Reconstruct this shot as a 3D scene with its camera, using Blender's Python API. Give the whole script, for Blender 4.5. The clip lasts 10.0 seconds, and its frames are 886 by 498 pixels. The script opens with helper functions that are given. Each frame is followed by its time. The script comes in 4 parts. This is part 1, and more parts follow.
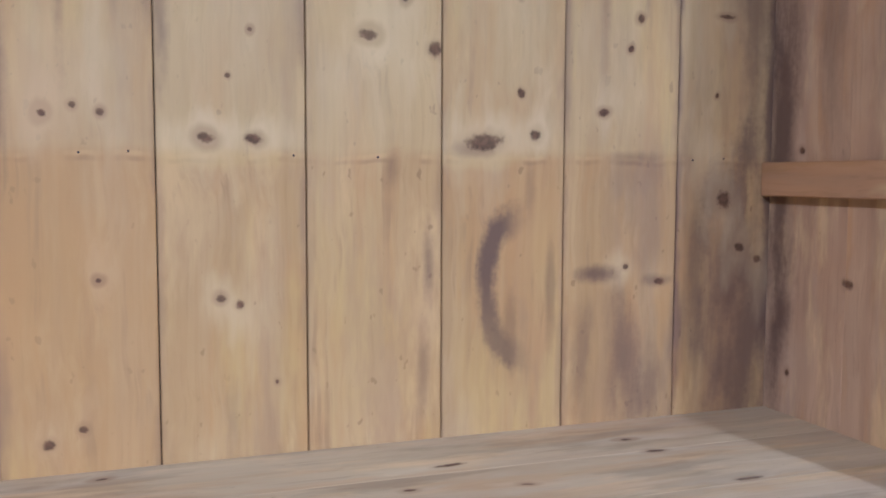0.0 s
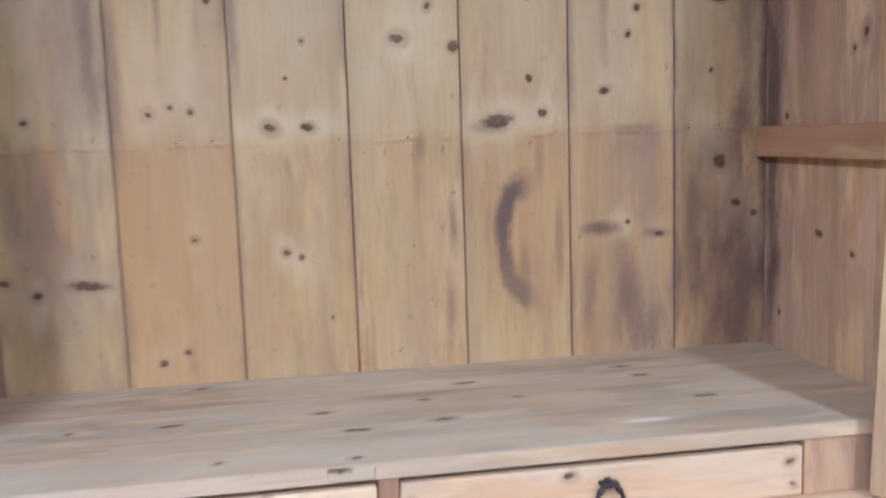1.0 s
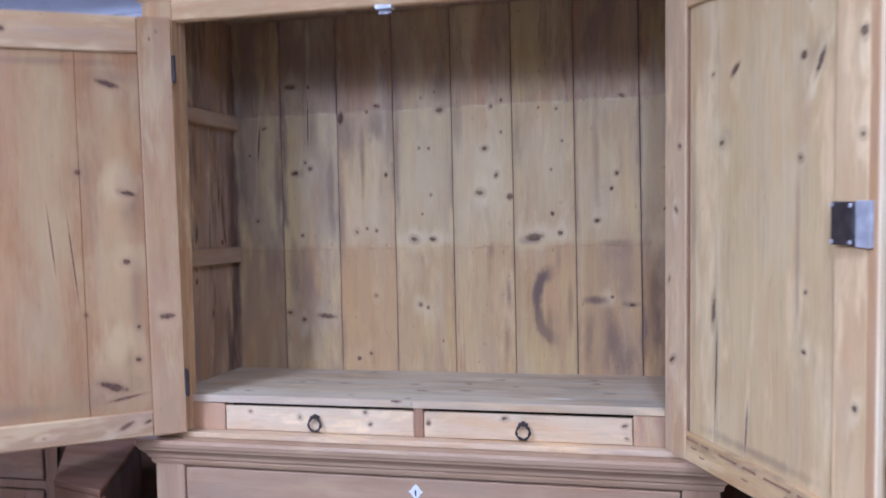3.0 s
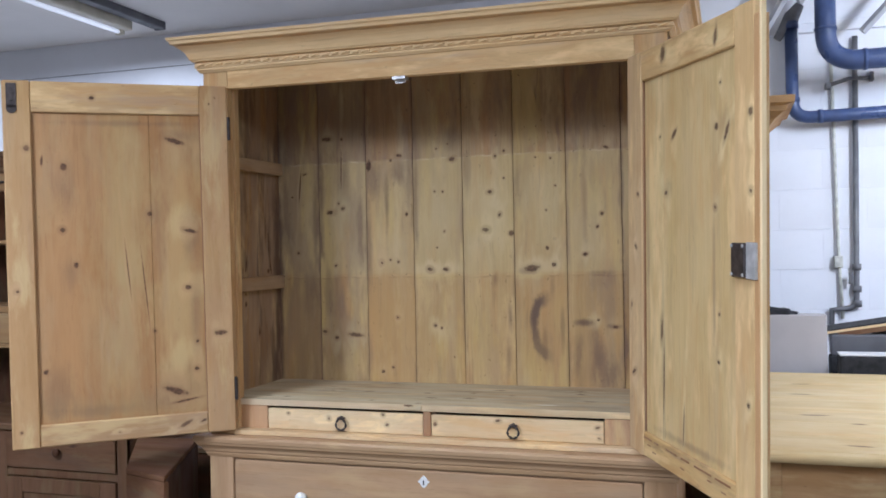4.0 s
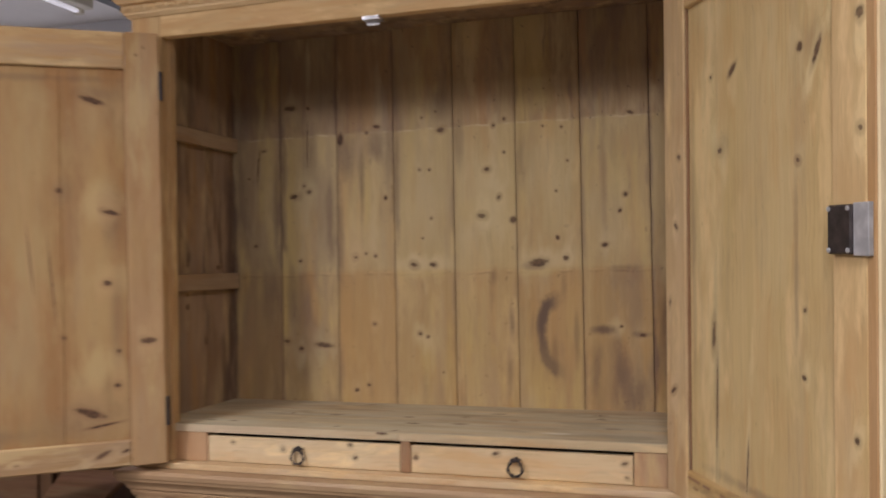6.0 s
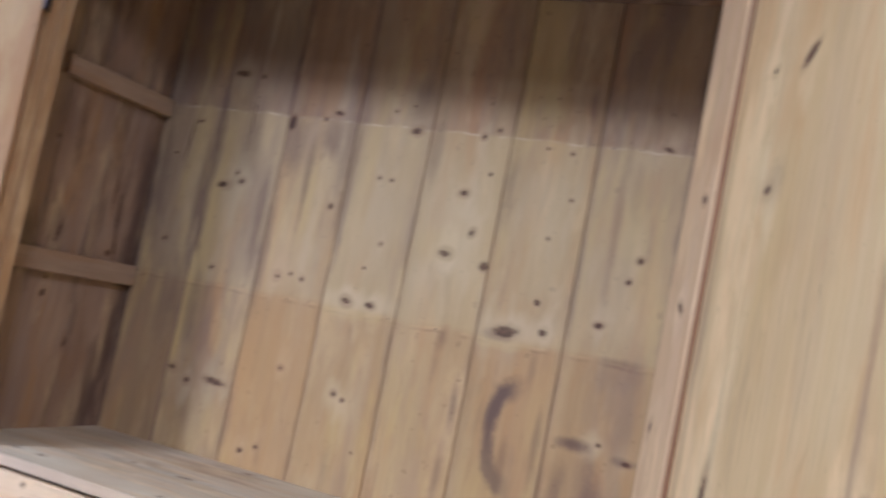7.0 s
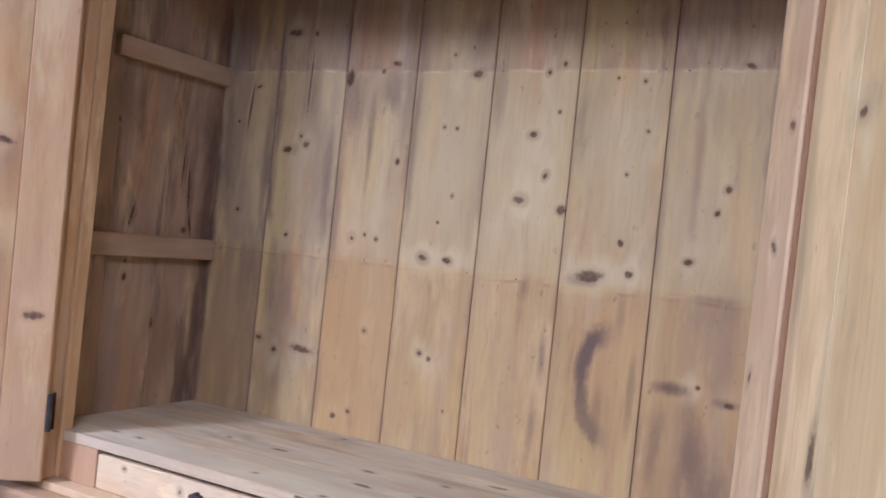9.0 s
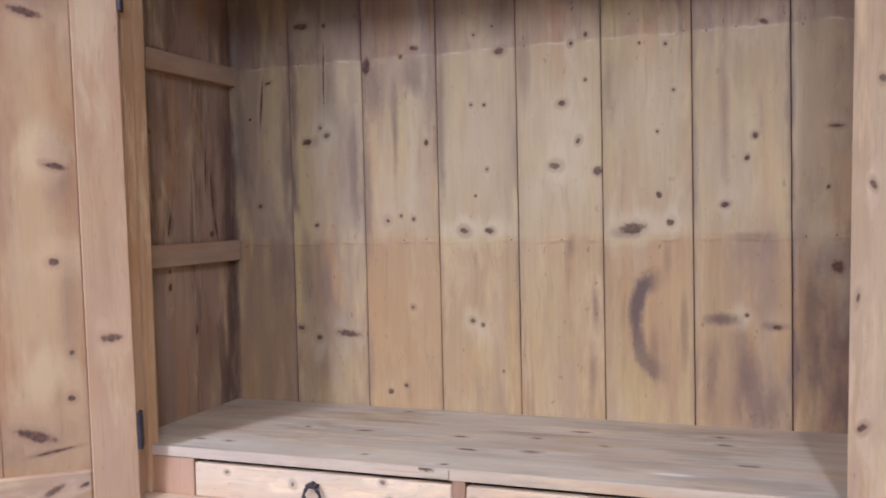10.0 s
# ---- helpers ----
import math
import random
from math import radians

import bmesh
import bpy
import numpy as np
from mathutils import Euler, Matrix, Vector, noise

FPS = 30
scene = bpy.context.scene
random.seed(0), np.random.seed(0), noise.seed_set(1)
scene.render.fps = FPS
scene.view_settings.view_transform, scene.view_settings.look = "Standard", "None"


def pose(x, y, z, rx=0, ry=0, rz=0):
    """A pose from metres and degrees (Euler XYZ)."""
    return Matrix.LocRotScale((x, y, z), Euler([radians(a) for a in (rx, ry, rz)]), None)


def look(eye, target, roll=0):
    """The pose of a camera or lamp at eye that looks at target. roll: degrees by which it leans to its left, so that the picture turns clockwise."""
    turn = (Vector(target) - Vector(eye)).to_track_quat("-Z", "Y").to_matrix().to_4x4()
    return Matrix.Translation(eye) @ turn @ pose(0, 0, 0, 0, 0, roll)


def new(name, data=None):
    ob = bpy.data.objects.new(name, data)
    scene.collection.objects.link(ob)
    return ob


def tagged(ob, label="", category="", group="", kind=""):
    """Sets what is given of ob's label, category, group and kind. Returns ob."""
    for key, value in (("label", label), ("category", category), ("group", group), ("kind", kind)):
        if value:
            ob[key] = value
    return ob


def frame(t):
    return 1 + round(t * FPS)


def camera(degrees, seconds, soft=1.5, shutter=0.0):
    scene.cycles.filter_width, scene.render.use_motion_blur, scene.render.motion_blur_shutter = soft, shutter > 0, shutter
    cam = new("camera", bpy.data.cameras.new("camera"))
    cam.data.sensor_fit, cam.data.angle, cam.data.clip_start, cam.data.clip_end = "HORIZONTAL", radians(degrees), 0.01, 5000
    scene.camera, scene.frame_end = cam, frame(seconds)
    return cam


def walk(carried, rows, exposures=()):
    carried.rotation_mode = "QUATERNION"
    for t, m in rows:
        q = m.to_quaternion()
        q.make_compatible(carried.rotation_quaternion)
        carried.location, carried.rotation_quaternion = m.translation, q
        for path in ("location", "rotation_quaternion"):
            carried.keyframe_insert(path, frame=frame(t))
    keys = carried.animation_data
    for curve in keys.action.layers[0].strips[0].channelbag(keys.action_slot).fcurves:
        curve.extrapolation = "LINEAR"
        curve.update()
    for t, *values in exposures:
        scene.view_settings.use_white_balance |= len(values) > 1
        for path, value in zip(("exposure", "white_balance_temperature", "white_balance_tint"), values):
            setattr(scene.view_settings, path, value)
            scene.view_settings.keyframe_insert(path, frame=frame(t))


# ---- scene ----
cam = camera(52.6, 10.0, soft=1.7, shutter=0.4)
PATH = [
    (0, (-0.227, -1.200, 1.420), (0.434, 0.681, 1.261), 0.2),
    (0.5, (-0.226, -1.258, 1.438), (0.449, 0.62, 1.297), 1.7),
    (1, (-0.097, -1.53, 1.447), (0.224, 0.429, 1.198), -1.9),
    (1.5, (-0.015, -1.83, 1.472), (0.084, 0.149, 1.201), -3.5),
    (2, (0.211, -2.142, 1.453), (0.035, -0.161, 1.243), 1.0),
    (2.5, (0.453, -2.427, 1.505), (0.022, -0.481, 1.334), 0.3),
    (3, (0.675, -2.761, 1.532), (0.176, -0.825, 1.466), -1.3),
    (3.2, (0.763, -2.859, 1.537), (0.189, -0.943, 1.51), -1.0),
    (4.5, (0.966, -3.251, 1.553), (0.346, -1.35, 1.553), -1.1),
    (5, (0.937, -3.202, 1.557), (0.309, -1.303, 1.575), -0.9),
    (5.5, (0.831, -2.959, 1.502), (0.199, -1.062, 1.572), -0.5),
    (5.7, (0.806, -2.826, 1.483), (0.15, -0.936, 1.518), -2.2),
    (6.8, (0.810, -1.905, 1.442), (0.234, 0.005, 1.582), 7.6),
    (7, (0.862, -1.798, 1.455), (0.068, 0.029, 1.625), 11.2),
    (7.5, (0.93, -1.658, 1.503), (-0.153, 0.024, 1.464), 10.1),
    (8, (0.937, -1.638, 1.507), (-0.191, 0.013, 1.519), 9.6),
    (8.5, (0.926, -1.648, 1.508), (-0.16, 0.032, 1.525), 8.4),
    (9, (0.856, -1.72, 1.504), (-0.101, 0.036, 1.494), 5.9),
    (9.5, (0.744, -1.887, 1.512), (-0.12, -0.085, 1.423), 3.3),
    (10, (0.544, -1.978, 1.519), (-0.147, -0.103, 1.433), -1.3),
]
LOOKS = [(0, 0.27, 4930, 24), (1.0, 0.30, 4800, 24), (2.0, 0.18, 4740, 26), (2.5, 0.19, 4700, 26), (3.0, 0.13, 4420, 26), (3.2, -0.06, 4440, 21), (4.3, -0.12, 5500, 12), (5.0, -0.25, 5920, 15), (5.7, -0.57, 6300, 19), (6.8, 0.02, 5080, 24), (7.5, 0.24, 4890, 26), (10, 0.27, 4860, 29)]
walk(cam, [(t, look(eye, target, roll)) for t, eye, target, roll in PATH], LOOKS)

# ---- world and light ----
world = bpy.data.worlds.new("world")
scene.world = world
world.use_nodes = True
world.node_tree.nodes["Background"].inputs[0].default_value = (0.75, 0.82, 1.0, 1)
world.node_tree.nodes["Background"].inputs[1].default_value = 0.02

CEIL = 3.08


def batten_fill(x, y, power, lean):
    """Area lamp added for a batten's light; lean: degrees tipped to brighten a wall."""
    data = bpy.data.lights.new("batten_fill", "AREA")
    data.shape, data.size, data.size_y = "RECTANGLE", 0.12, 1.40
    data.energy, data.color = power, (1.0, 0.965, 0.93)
    ob = new("batten_fill", data)
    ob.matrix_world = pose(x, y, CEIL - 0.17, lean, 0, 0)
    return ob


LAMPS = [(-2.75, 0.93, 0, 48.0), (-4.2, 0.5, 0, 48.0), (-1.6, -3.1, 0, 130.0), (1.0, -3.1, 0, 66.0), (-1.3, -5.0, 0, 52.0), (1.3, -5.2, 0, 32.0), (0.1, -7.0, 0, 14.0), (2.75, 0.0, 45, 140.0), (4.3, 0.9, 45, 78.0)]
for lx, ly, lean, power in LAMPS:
    batten_fill(lx, ly, power, lean)


# ---- materials ----
def nodes_of(name):
    m = bpy.data.materials.new(name)
    m.use_nodes = True
    nt = m.node_tree
    return m, nt, nt.nodes["Principled BSDF"]


class Net:
    """Short calls for building a node tree."""

    def __init__(self, nt):
        self.nt = nt

    def put(self, kind):
        return self.nt.nodes.new(kind)

    def link(self, a, b):
        self.nt.links.new(a, b)

    def math(self, op, a, b=None, c=None, clamp=False):
        n = self.put("ShaderNodeMath")
        n.operation, n.use_clamp = op, clamp
        for i, v in enumerate((a, b, c)):
            if v is None:
                continue
            if isinstance(v, (int, float)):
                n.inputs[i].default_value = v
            else:
                self.link(v, n.inputs[i])
        return n.outputs[0]

    def vec(self, op, a, b):
        n = self.put("ShaderNodeVectorMath")
        n.operation = op
        for i, v in enumerate((a, b)):
            if v is None:
                continue
            if isinstance(v, tuple):
                n.inputs[i].default_value = v
            else:
                self.link(v, n.inputs[i])
        return n.outputs["Value"] if op in ("LENGTH", "DOT_PRODUCT") else n.outputs[0]

    def noise(self, vector, scale, detail=3.0, rough=0.55):
        n = self.put("ShaderNodeTexNoise")
        n.inputs["Scale"].default_value, n.inputs["Detail"].default_value, n.inputs["Roughness"].default_value = scale, detail, rough
        self.link(vector, n.inputs["Vector"])
        return n.outputs[0]

    def ramp(self, value, lo, hi, smooth=True, to=(0.0, 1.0)):
        n = self.put("ShaderNodeMapRange")
        n.interpolation_type = "SMOOTHSTEP" if smooth else "LINEAR"
        self.link(value, n.inputs[0])
        for i, v in zip((1, 2, 3, 4), (lo, hi, to[0], to[1])):
            n.inputs[i].default_value = v
        return n.outputs[0]

    def mix(self, factor, a, b, blend="MIX"):
        n = self.put("ShaderNodeMix")
        n.data_type, n.blend_type = "RGBA", blend
        for i, v in zip((0, 6, 7), (factor, a, b)):
            if isinstance(v, (int, float)):
                n.inputs[i].default_value = v
            elif isinstance(v, tuple):
                n.inputs[i].default_value = (*v, 1.0)
            else:
                self.link(v, n.inputs[i])
        return n.outputs[2]


def pine(name, light, dark, axis="z", knots=(), auto=0.0, grey=0.0, zones=0.0, arc=None, rough=0.62, offset=0.0, blot=0.0, stains=(), streak=0.3, plane="xz", mottle=0.5, pale_knots=0.5, edges=None, banding=0.75, wash=0.0, chill=0.9, heart=None, patches=(), rings_in=0.2):
    """Old stripped pine: grain along an axis, growth bands, knots at given places (x, z, half width, half height) with
    pale wood round them, scattered knots, grey weathering, stains and dark strips (x, z, half width, half height,
    strength) and, for the boards behind the shelves, the bands that the old shelves left, with a little painted shade
    above the upper one."""
    m, nt, bsdf = nodes_of(name)
    w = Net(nt)
    place = w.put("ShaderNodeTexCoord").outputs["Object"]
    rnd = w.put("ShaderNodeObjectInfo").outputs["Random"]
    shift = w.put("ShaderNodeCombineXYZ")
    for i in range(3):
        w.link(w.math("MULTIPLY_ADD", rnd, 7.0 + 3 * i, offset), shift.inputs[i])
    moved = w.vec("ADD", place, shift.outputs[0])
    k = {"h": (0.06, 0.06, 1), "x": (0.06, 1, 1), "y": (1, 0.06, 1), "z": (1, 1, 0.06)}[axis]
    rag = w.math("SUBTRACT", w.noise(moved, 105.0, 4.0, 0.62), 0.5)
    soft_rag = w.math("SUBTRACT", w.noise(w.vec("MULTIPLY", moved, tuple(0.3 if v != 1 else 1.0 for v in k)), 24.0, 3.0), 0.5)
    core = halo = fringe = None
    tilt = random.Random(int(offset * 10) + len(knots))
    for kx, kz, ra, rb, *turn in knots:
        lean = turn[0] if turn else tilt.uniform(-0.45, 0.45) if max(ra, rb) < 0.016 else tilt.uniform(-0.10, 0.10)

        def away(wide, tall):
            n = w.put("ShaderNodeMapping")
            n.vector_type = "TEXTURE"
            n.inputs["Location"].default_value = {"xy": (kx, kz, 0), "xz": (kx, 0, kz), "yz": (0, kx, kz)}[plane]
            n.inputs["Rotation"].default_value = {"xy": (0, 0, lean), "xz": (0, lean, 0), "yz": (lean, 0, 0)}[plane]
            n.inputs["Scale"].default_value = {"xy": (wide, tall, 1000), "xz": (wide, 1000, tall), "yz": (1000, wide, tall)}[plane]
            w.link(place, n.inputs["Vector"])
            return w.vec("LENGTH", n.outputs[0], None)

        shrink = tilt.uniform(0.56, 0.82) if max(ra, rb) < 0.02 else 0.88
        c = w.ramp(w.math("MULTIPLY_ADD", rag, 1.4, away(ra * shrink, rb * shrink)), 1.45, 0.65, True, (0.0, tilt.uniform(0.82, 1.0)))
        f = w.math("MULTIPLY", w.ramp(w.math("MULTIPLY_ADD", soft_rag, 2.4, away(ra * 1.1 + 0.001, rb * 1.15 + 0.002)), 1.6, 0.6), tilt.uniform(0.4, 0.9))
        hx, hz = (ra * 1.5 + 0.003, rb * 3.2 + 0.018) if axis == "z" else (ra * 3.2 + 0.018, rb * 1.5 + 0.003)
        h = w.math("MULTIPLY", w.ramp(w.math("MULTIPLY_ADD", soft_rag, 5.0, away(hx, hz)), 1.7, 0.0), tilt.uniform(0.25, 1.0) * min(1.0, max(ra, rb) / 0.009))
        core = c if core is None else w.math("MAXIMUM", core, c)
        halo = h if halo is None else w.math("MAXIMUM", halo, h)
        fringe = f if fringe is None else w.math("MAXIMUM", fringe, f)
    wob = w.noise(place, 5.0, 2.0)
    push = w.put("ShaderNodeCombineXYZ")
    amount = w.math("MULTIPLY", wob, 0.035)
    if halo is not None:
        amount = w.math("MULTIPLY_ADD", halo, 0.022, amount)
    for i in range(3):
        w.link(amount, push.inputs[i])
    bent = w.vec("ADD", moved, push.outputs[0])
    along = w.vec("MULTIPLY", bent, k)
    bands = w.noise(along, 30.0, 2.0, 0.5)
    fine = w.noise(w.vec("MULTIPLY", bent, tuple(v if v == 1 else 0.02 for v in k)), 210.0, 3.0, 0.6)
    wide = w.noise(along, 9.0, 3.0)
    spots = w.noise(moved, 4.2, 4.0)
    colour = w.mix(w.math("MULTIPLY", w.ramp(bands, 0.34, 0.72), banding), light, dark)
    if heart:
        rings = w.put("ShaderNodeTexWave")
        rings.wave_type, rings.rings_direction = "RINGS", "SPHERICAL"
        for key, value in (("Scale", 24.0), ("Distortion", 3.2), ("Detail", 3.0), ("Detail Scale", 0.8)):
            rings.inputs[key].default_value = value
        w.link(w.vec("MULTIPLY", w.vec("SUBTRACT", w.vec("ADD", place, push.outputs[0]), heart), (1, 1, 0.055)), rings.inputs["Vector"])
        colour = w.mix(w.math("MULTIPLY", w.ramp(rings.outputs["Fac"], 0.45, 0.95), rings_in), colour, tuple(c * f for c, f in zip(dark, (0.82, 0.70, 0.60))))
    pale = tuple(min(0.9, c * f) for c, f in zip(light, (1.12, 1.17, 1.3)))
    colour = w.mix(w.math("MULTIPLY", w.ramp(wide, 0.42, 0.66), 0.5), colour, pale)
    colour = w.mix(w.math("MULTIPLY", w.ramp(fine, 0.5, 0.76), 0.32), colour, tuple(c * 0.6 for c in dark))
    colour = w.mix(w.math("MULTIPLY", w.ramp(spots, 0.46, 0.72), 0.34), colour, tuple(c * f for c, f in zip(dark, (0.95, 0.82, 0.72))))
    if mottle:
        cream = w.noise(w.vec("MULTIPLY", bent, tuple(0.22 if v != 1 else 1.0 for v in k)), 13.0, 5.0, 0.62)
        warm = w.noise(w.vec("ADD", w.vec("MULTIPLY", bent, tuple(0.14 if v != 1 else 1.0 for v in k)), (4.1, 2.3, 7.7)), 17.0, 5.0, 0.62)
        cool = w.noise(w.vec("ADD", w.vec("MULTIPLY", moved, tuple(0.15 if v != 1 else 1.0 for v in k)), (9.1, 5.3, 1.7)), 11.0, 5.0, 0.65)
        grain = sum(light) / 1.18
        colour = w.mix(w.math("MULTIPLY", w.ramp(warm, 0.50, 0.64), mottle * 0.95), colour, (0.50 * grain, 0.285 * grain, 0.12 * grain))
        colour = w.mix(w.math("MULTIPLY", w.ramp(cream, 0.50, 0.66), mottle * 1.3), colour, (0.78 * grain, 0.595 * grain, 0.335 * grain))
        colour = w.mix(w.math("MULTIPLY", w.ramp(cool, 0.52, 0.68), mottle * chill), colour, (0.39 * grain, 0.305 * grain, 0.26 * grain))
        speck = w.noise(w.vec("MULTIPLY", moved, tuple(0.45 if v != 1 else 1.0 for v in k)), 95.0, 2.0)
        colour = w.mix(w.math("MULTIPLY", w.ramp(speck, 0.70, 0.78), 0.35), colour, tuple(v * 0.45 for v in dark))
    if wash:
        for seed, size, tone, amount in ((1.3, 6.5, (0.66, 0.51, 0.21), 1.0), (5.9, 8.5, (0.62, 0.53, 0.365), 0.75), (8.2, 7.5, (0.50, 0.275, 0.13), 0.8), (3.1, 9.5, (0.285, 0.20, 0.16), 0.9)):
            n = w.put("ShaderNodeTexNoise")
            for key, value in (("Scale", size), ("Detail", 5.0), ("Roughness", 0.62), ("Distortion", 0.3)):
                n.inputs[key].default_value = value
            w.link(w.vec("ADD", w.vec("MULTIPLY", moved, tuple(0.19 if v != 1 else 1.0 for v in k)), (seed, seed * 2.0, seed * 3.0)), n.inputs["Vector"])
            colour = w.mix(w.math("MULTIPLY", w.ramp(n.outputs[0], 0.53, 0.66), wash * amount), colour, tone)
    if zones:
        scar = w.ramp(w.noise(w.vec("MULTIPLY", bent, (1, 1, 0.045)), 52.0, 3.0, 0.62), 0.56, 0.70)
        where = w.ramp(w.noise(moved, 6.5, 3.0), 0.42, 0.66)
        colour = w.mix(w.math("MULTIPLY", w.math("MULTIPLY", scar, where), 0.68), colour, (0.235, 0.15, 0.11))
        nick = w.ramp(w.noise(w.vec("MULTIPLY", moved, (1, 1, 0.6)), 70.0, 2.0, 0.5), 0.69, 0.74)
        colour = w.mix(w.math("MULTIPLY", nick, 0.55), colour, (0.13, 0.075, 0.055))
    if streak:
        st = w.ramp(w.noise(w.vec("MULTIPLY", moved, tuple(0.10 if v != 1 else 1.0 for v in k)), 15.0, 4.0, 0.6), 0.52, 0.70)
        colour = w.mix(w.math("MULTIPLY", st, streak), colour, (0.35, 0.27, 0.20))
    if grey:
        g = w.math("MULTIPLY", w.ramp(w.noise(w.vec("MULTIPLY", moved, tuple(0.35 if v != 1 else 1.0 for v in k)), 10.0, 4.0), 0.38, 0.68), grey)
        colour = w.mix(g, colour, (0.25, 0.18, 0.145))
    if zones:
        sep = w.put("ShaderNodeSeparateXYZ")
        w.link(place, sep.inputs[0])
        z = w.math("MULTIPLY_ADD", w.noise(place, 14.0, 2.0), 0.022, sep.outputs[2])
        low = w.ramp(z, 1.482, 1.452)
        colour = w.mix(w.math("MULTIPLY", low, zones), colour, (0.58, 0.39, 0.16))
        high = w.ramp(z, 1.888, 1.905)
        colour = w.mix(w.math("MULTIPLY", high, 0.08), colour, (0.235, 0.17, 0.16))
        mid = w.math("MULTIPLY", w.ramp(z, 1.452, 1.475), w.ramp(z, 1.905, 1.888))
        colour = w.mix(w.math("MULTIPLY", mid, 0.40), colour, (0.64, 0.505, 0.262))
        edge = w.noise(w.vec("MULTIPLY", place, (1, 1, 0.0)), 17.0, 3.0)
        for level, tone, amount in ((1.459, (0.66, 0.47, 0.25), 0.34), (1.452, (0.25, 0.16, 0.10), 0.30), (1.895, (0.66, 0.54, 0.37), 0.60)):
            line = w.ramp(w.math("ABSOLUTE", w.math("SUBTRACT", z, level)), 0.0045, 0.0008)
            colour = w.mix(w.math("MULTIPLY", w.math("MULTIPLY", line, w.ramp(edge, 0.42, 0.6)), amount), colour, tone)
    if blot:
        b = w.ramp(w.noise(w.vec("MULTIPLY", moved, tuple(0.22 if v != 1 else 1.0 for v in k)), 13.0, 5.0, 0.62), 0.50, 0.63)
        colour = w.mix(w.math("MULTIPLY", b, blot), colour, (0.11, 0.078, 0.065))
    if edges:
        across = w.put("ShaderNodeSeparateXYZ")
        w.link(place, across.inputs[0])
        near = w.math("MINIMUM", w.math("SUBTRACT", across.outputs[0], edges[0]), w.math("SUBTRACT", edges[1], across.outputs[0]))
        dirt = w.ramp(w.math("MULTIPLY_ADD", soft_rag, 0.045, near), 0.012, -0.006)
        colour = w.mix(w.math("MULTIPLY", dirt, edges[2]), colour, (0.17, 0.108, 0.102))
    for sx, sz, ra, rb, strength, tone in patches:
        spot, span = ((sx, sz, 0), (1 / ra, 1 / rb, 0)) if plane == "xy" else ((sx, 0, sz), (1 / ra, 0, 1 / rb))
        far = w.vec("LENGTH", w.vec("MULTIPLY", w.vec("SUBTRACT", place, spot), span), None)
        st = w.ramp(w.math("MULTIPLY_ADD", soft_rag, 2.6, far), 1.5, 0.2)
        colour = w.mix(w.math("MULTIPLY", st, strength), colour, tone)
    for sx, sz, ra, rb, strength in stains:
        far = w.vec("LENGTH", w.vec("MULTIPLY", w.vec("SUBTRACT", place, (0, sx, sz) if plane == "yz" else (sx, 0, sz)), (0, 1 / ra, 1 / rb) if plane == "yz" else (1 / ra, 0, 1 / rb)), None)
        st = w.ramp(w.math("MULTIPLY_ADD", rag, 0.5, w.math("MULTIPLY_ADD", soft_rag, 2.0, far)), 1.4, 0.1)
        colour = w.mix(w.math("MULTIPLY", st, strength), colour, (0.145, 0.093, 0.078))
    if auto:
        vor = w.put("ShaderNodeTexVoronoi")
        vor.inputs["Scale"].default_value = 1.0
        stretch = tuple(4.2 if v != 1 else 10.0 for v in k)
        w.link(w.vec("MULTIPLY", moved, stretch), vor.inputs["Vector"])
        pick = w.put("ShaderNodeSeparateColor")
        w.link(vor.outputs["Color"], pick.inputs[0])
        size = w.ramp(pick.outputs[0], 1.0 - auto, 1.0, False, (0.0, 0.13))
        c = w.ramp(w.math("MULTIPLY_ADD", rag, 0.10, w.math("SUBTRACT", vor.outputs["Distance"], size)), 0.025, -0.025)
        c = w.math("MULTIPLY", c, w.ramp(size, 0.0, 0.02))
        core = c if core is None else w.math("MAXIMUM", core, c)
    if halo is not None:
        colour = w.mix(w.math("MULTIPLY", halo, pale_knots), colour, tuple(min(0.85, c * f) for c, f in zip(light, (1.33, 1.50, 1.72))))
    if fringe is not None:
        colour = w.mix(w.math("MULTIPLY", fringe, 0.5), colour, (0.235, 0.125, 0.07))
    if core is not None:
        knot = w.mix(w.ramp(rag, -0.2, 0.2), (0.036, 0.017, 0.013), (0.135, 0.066, 0.045))
        colour = w.mix(w.math("MULTIPLY", core, 0.88), colour, knot)
    if arc:
        ax, az, ra, rb = arc
        jig = w.math("MULTIPLY_ADD", rag, 0.16, w.math("MULTIPLY", soft_rag, 0.45))
        rel = w.vec("MULTIPLY", w.vec("SUBTRACT", place, (ax, 0, az)), (1 / ra, 0, 1 / rb))
        ring = w.math("ADD", w.vec("LENGTH", rel, None), jig)
        band = w.ramp(w.math("ABSOLUTE", w.math("SUBTRACT", ring, 1.0)), 0.27, 0.06)
        sx = w.put("ShaderNodeSeparateXYZ")
        w.link(rel, sx.inputs[0])
        band = w.math("MULTIPLY", band, w.ramp(w.math("ADD", sx.outputs[0], jig), -0.05, -0.8))
        colour = w.mix(w.math("MULTIPLY", band, w.ramp(w.math("ADD", sx.outputs[2], jig), -0.9, 0.35, True, (0.75, 1.0))), colour, (0.175, 0.12, 0.092))
    colour = w.mix(1.0, colour, (0.985, 0.965, 0.85), "MULTIPLY")
    w.link(colour, bsdf.inputs["Base Color"])
    w.link(w.ramp(spots, 0.3, 0.7, True, (rough - 0.08, rough + 0.14)), bsdf.inputs["Roughness"])
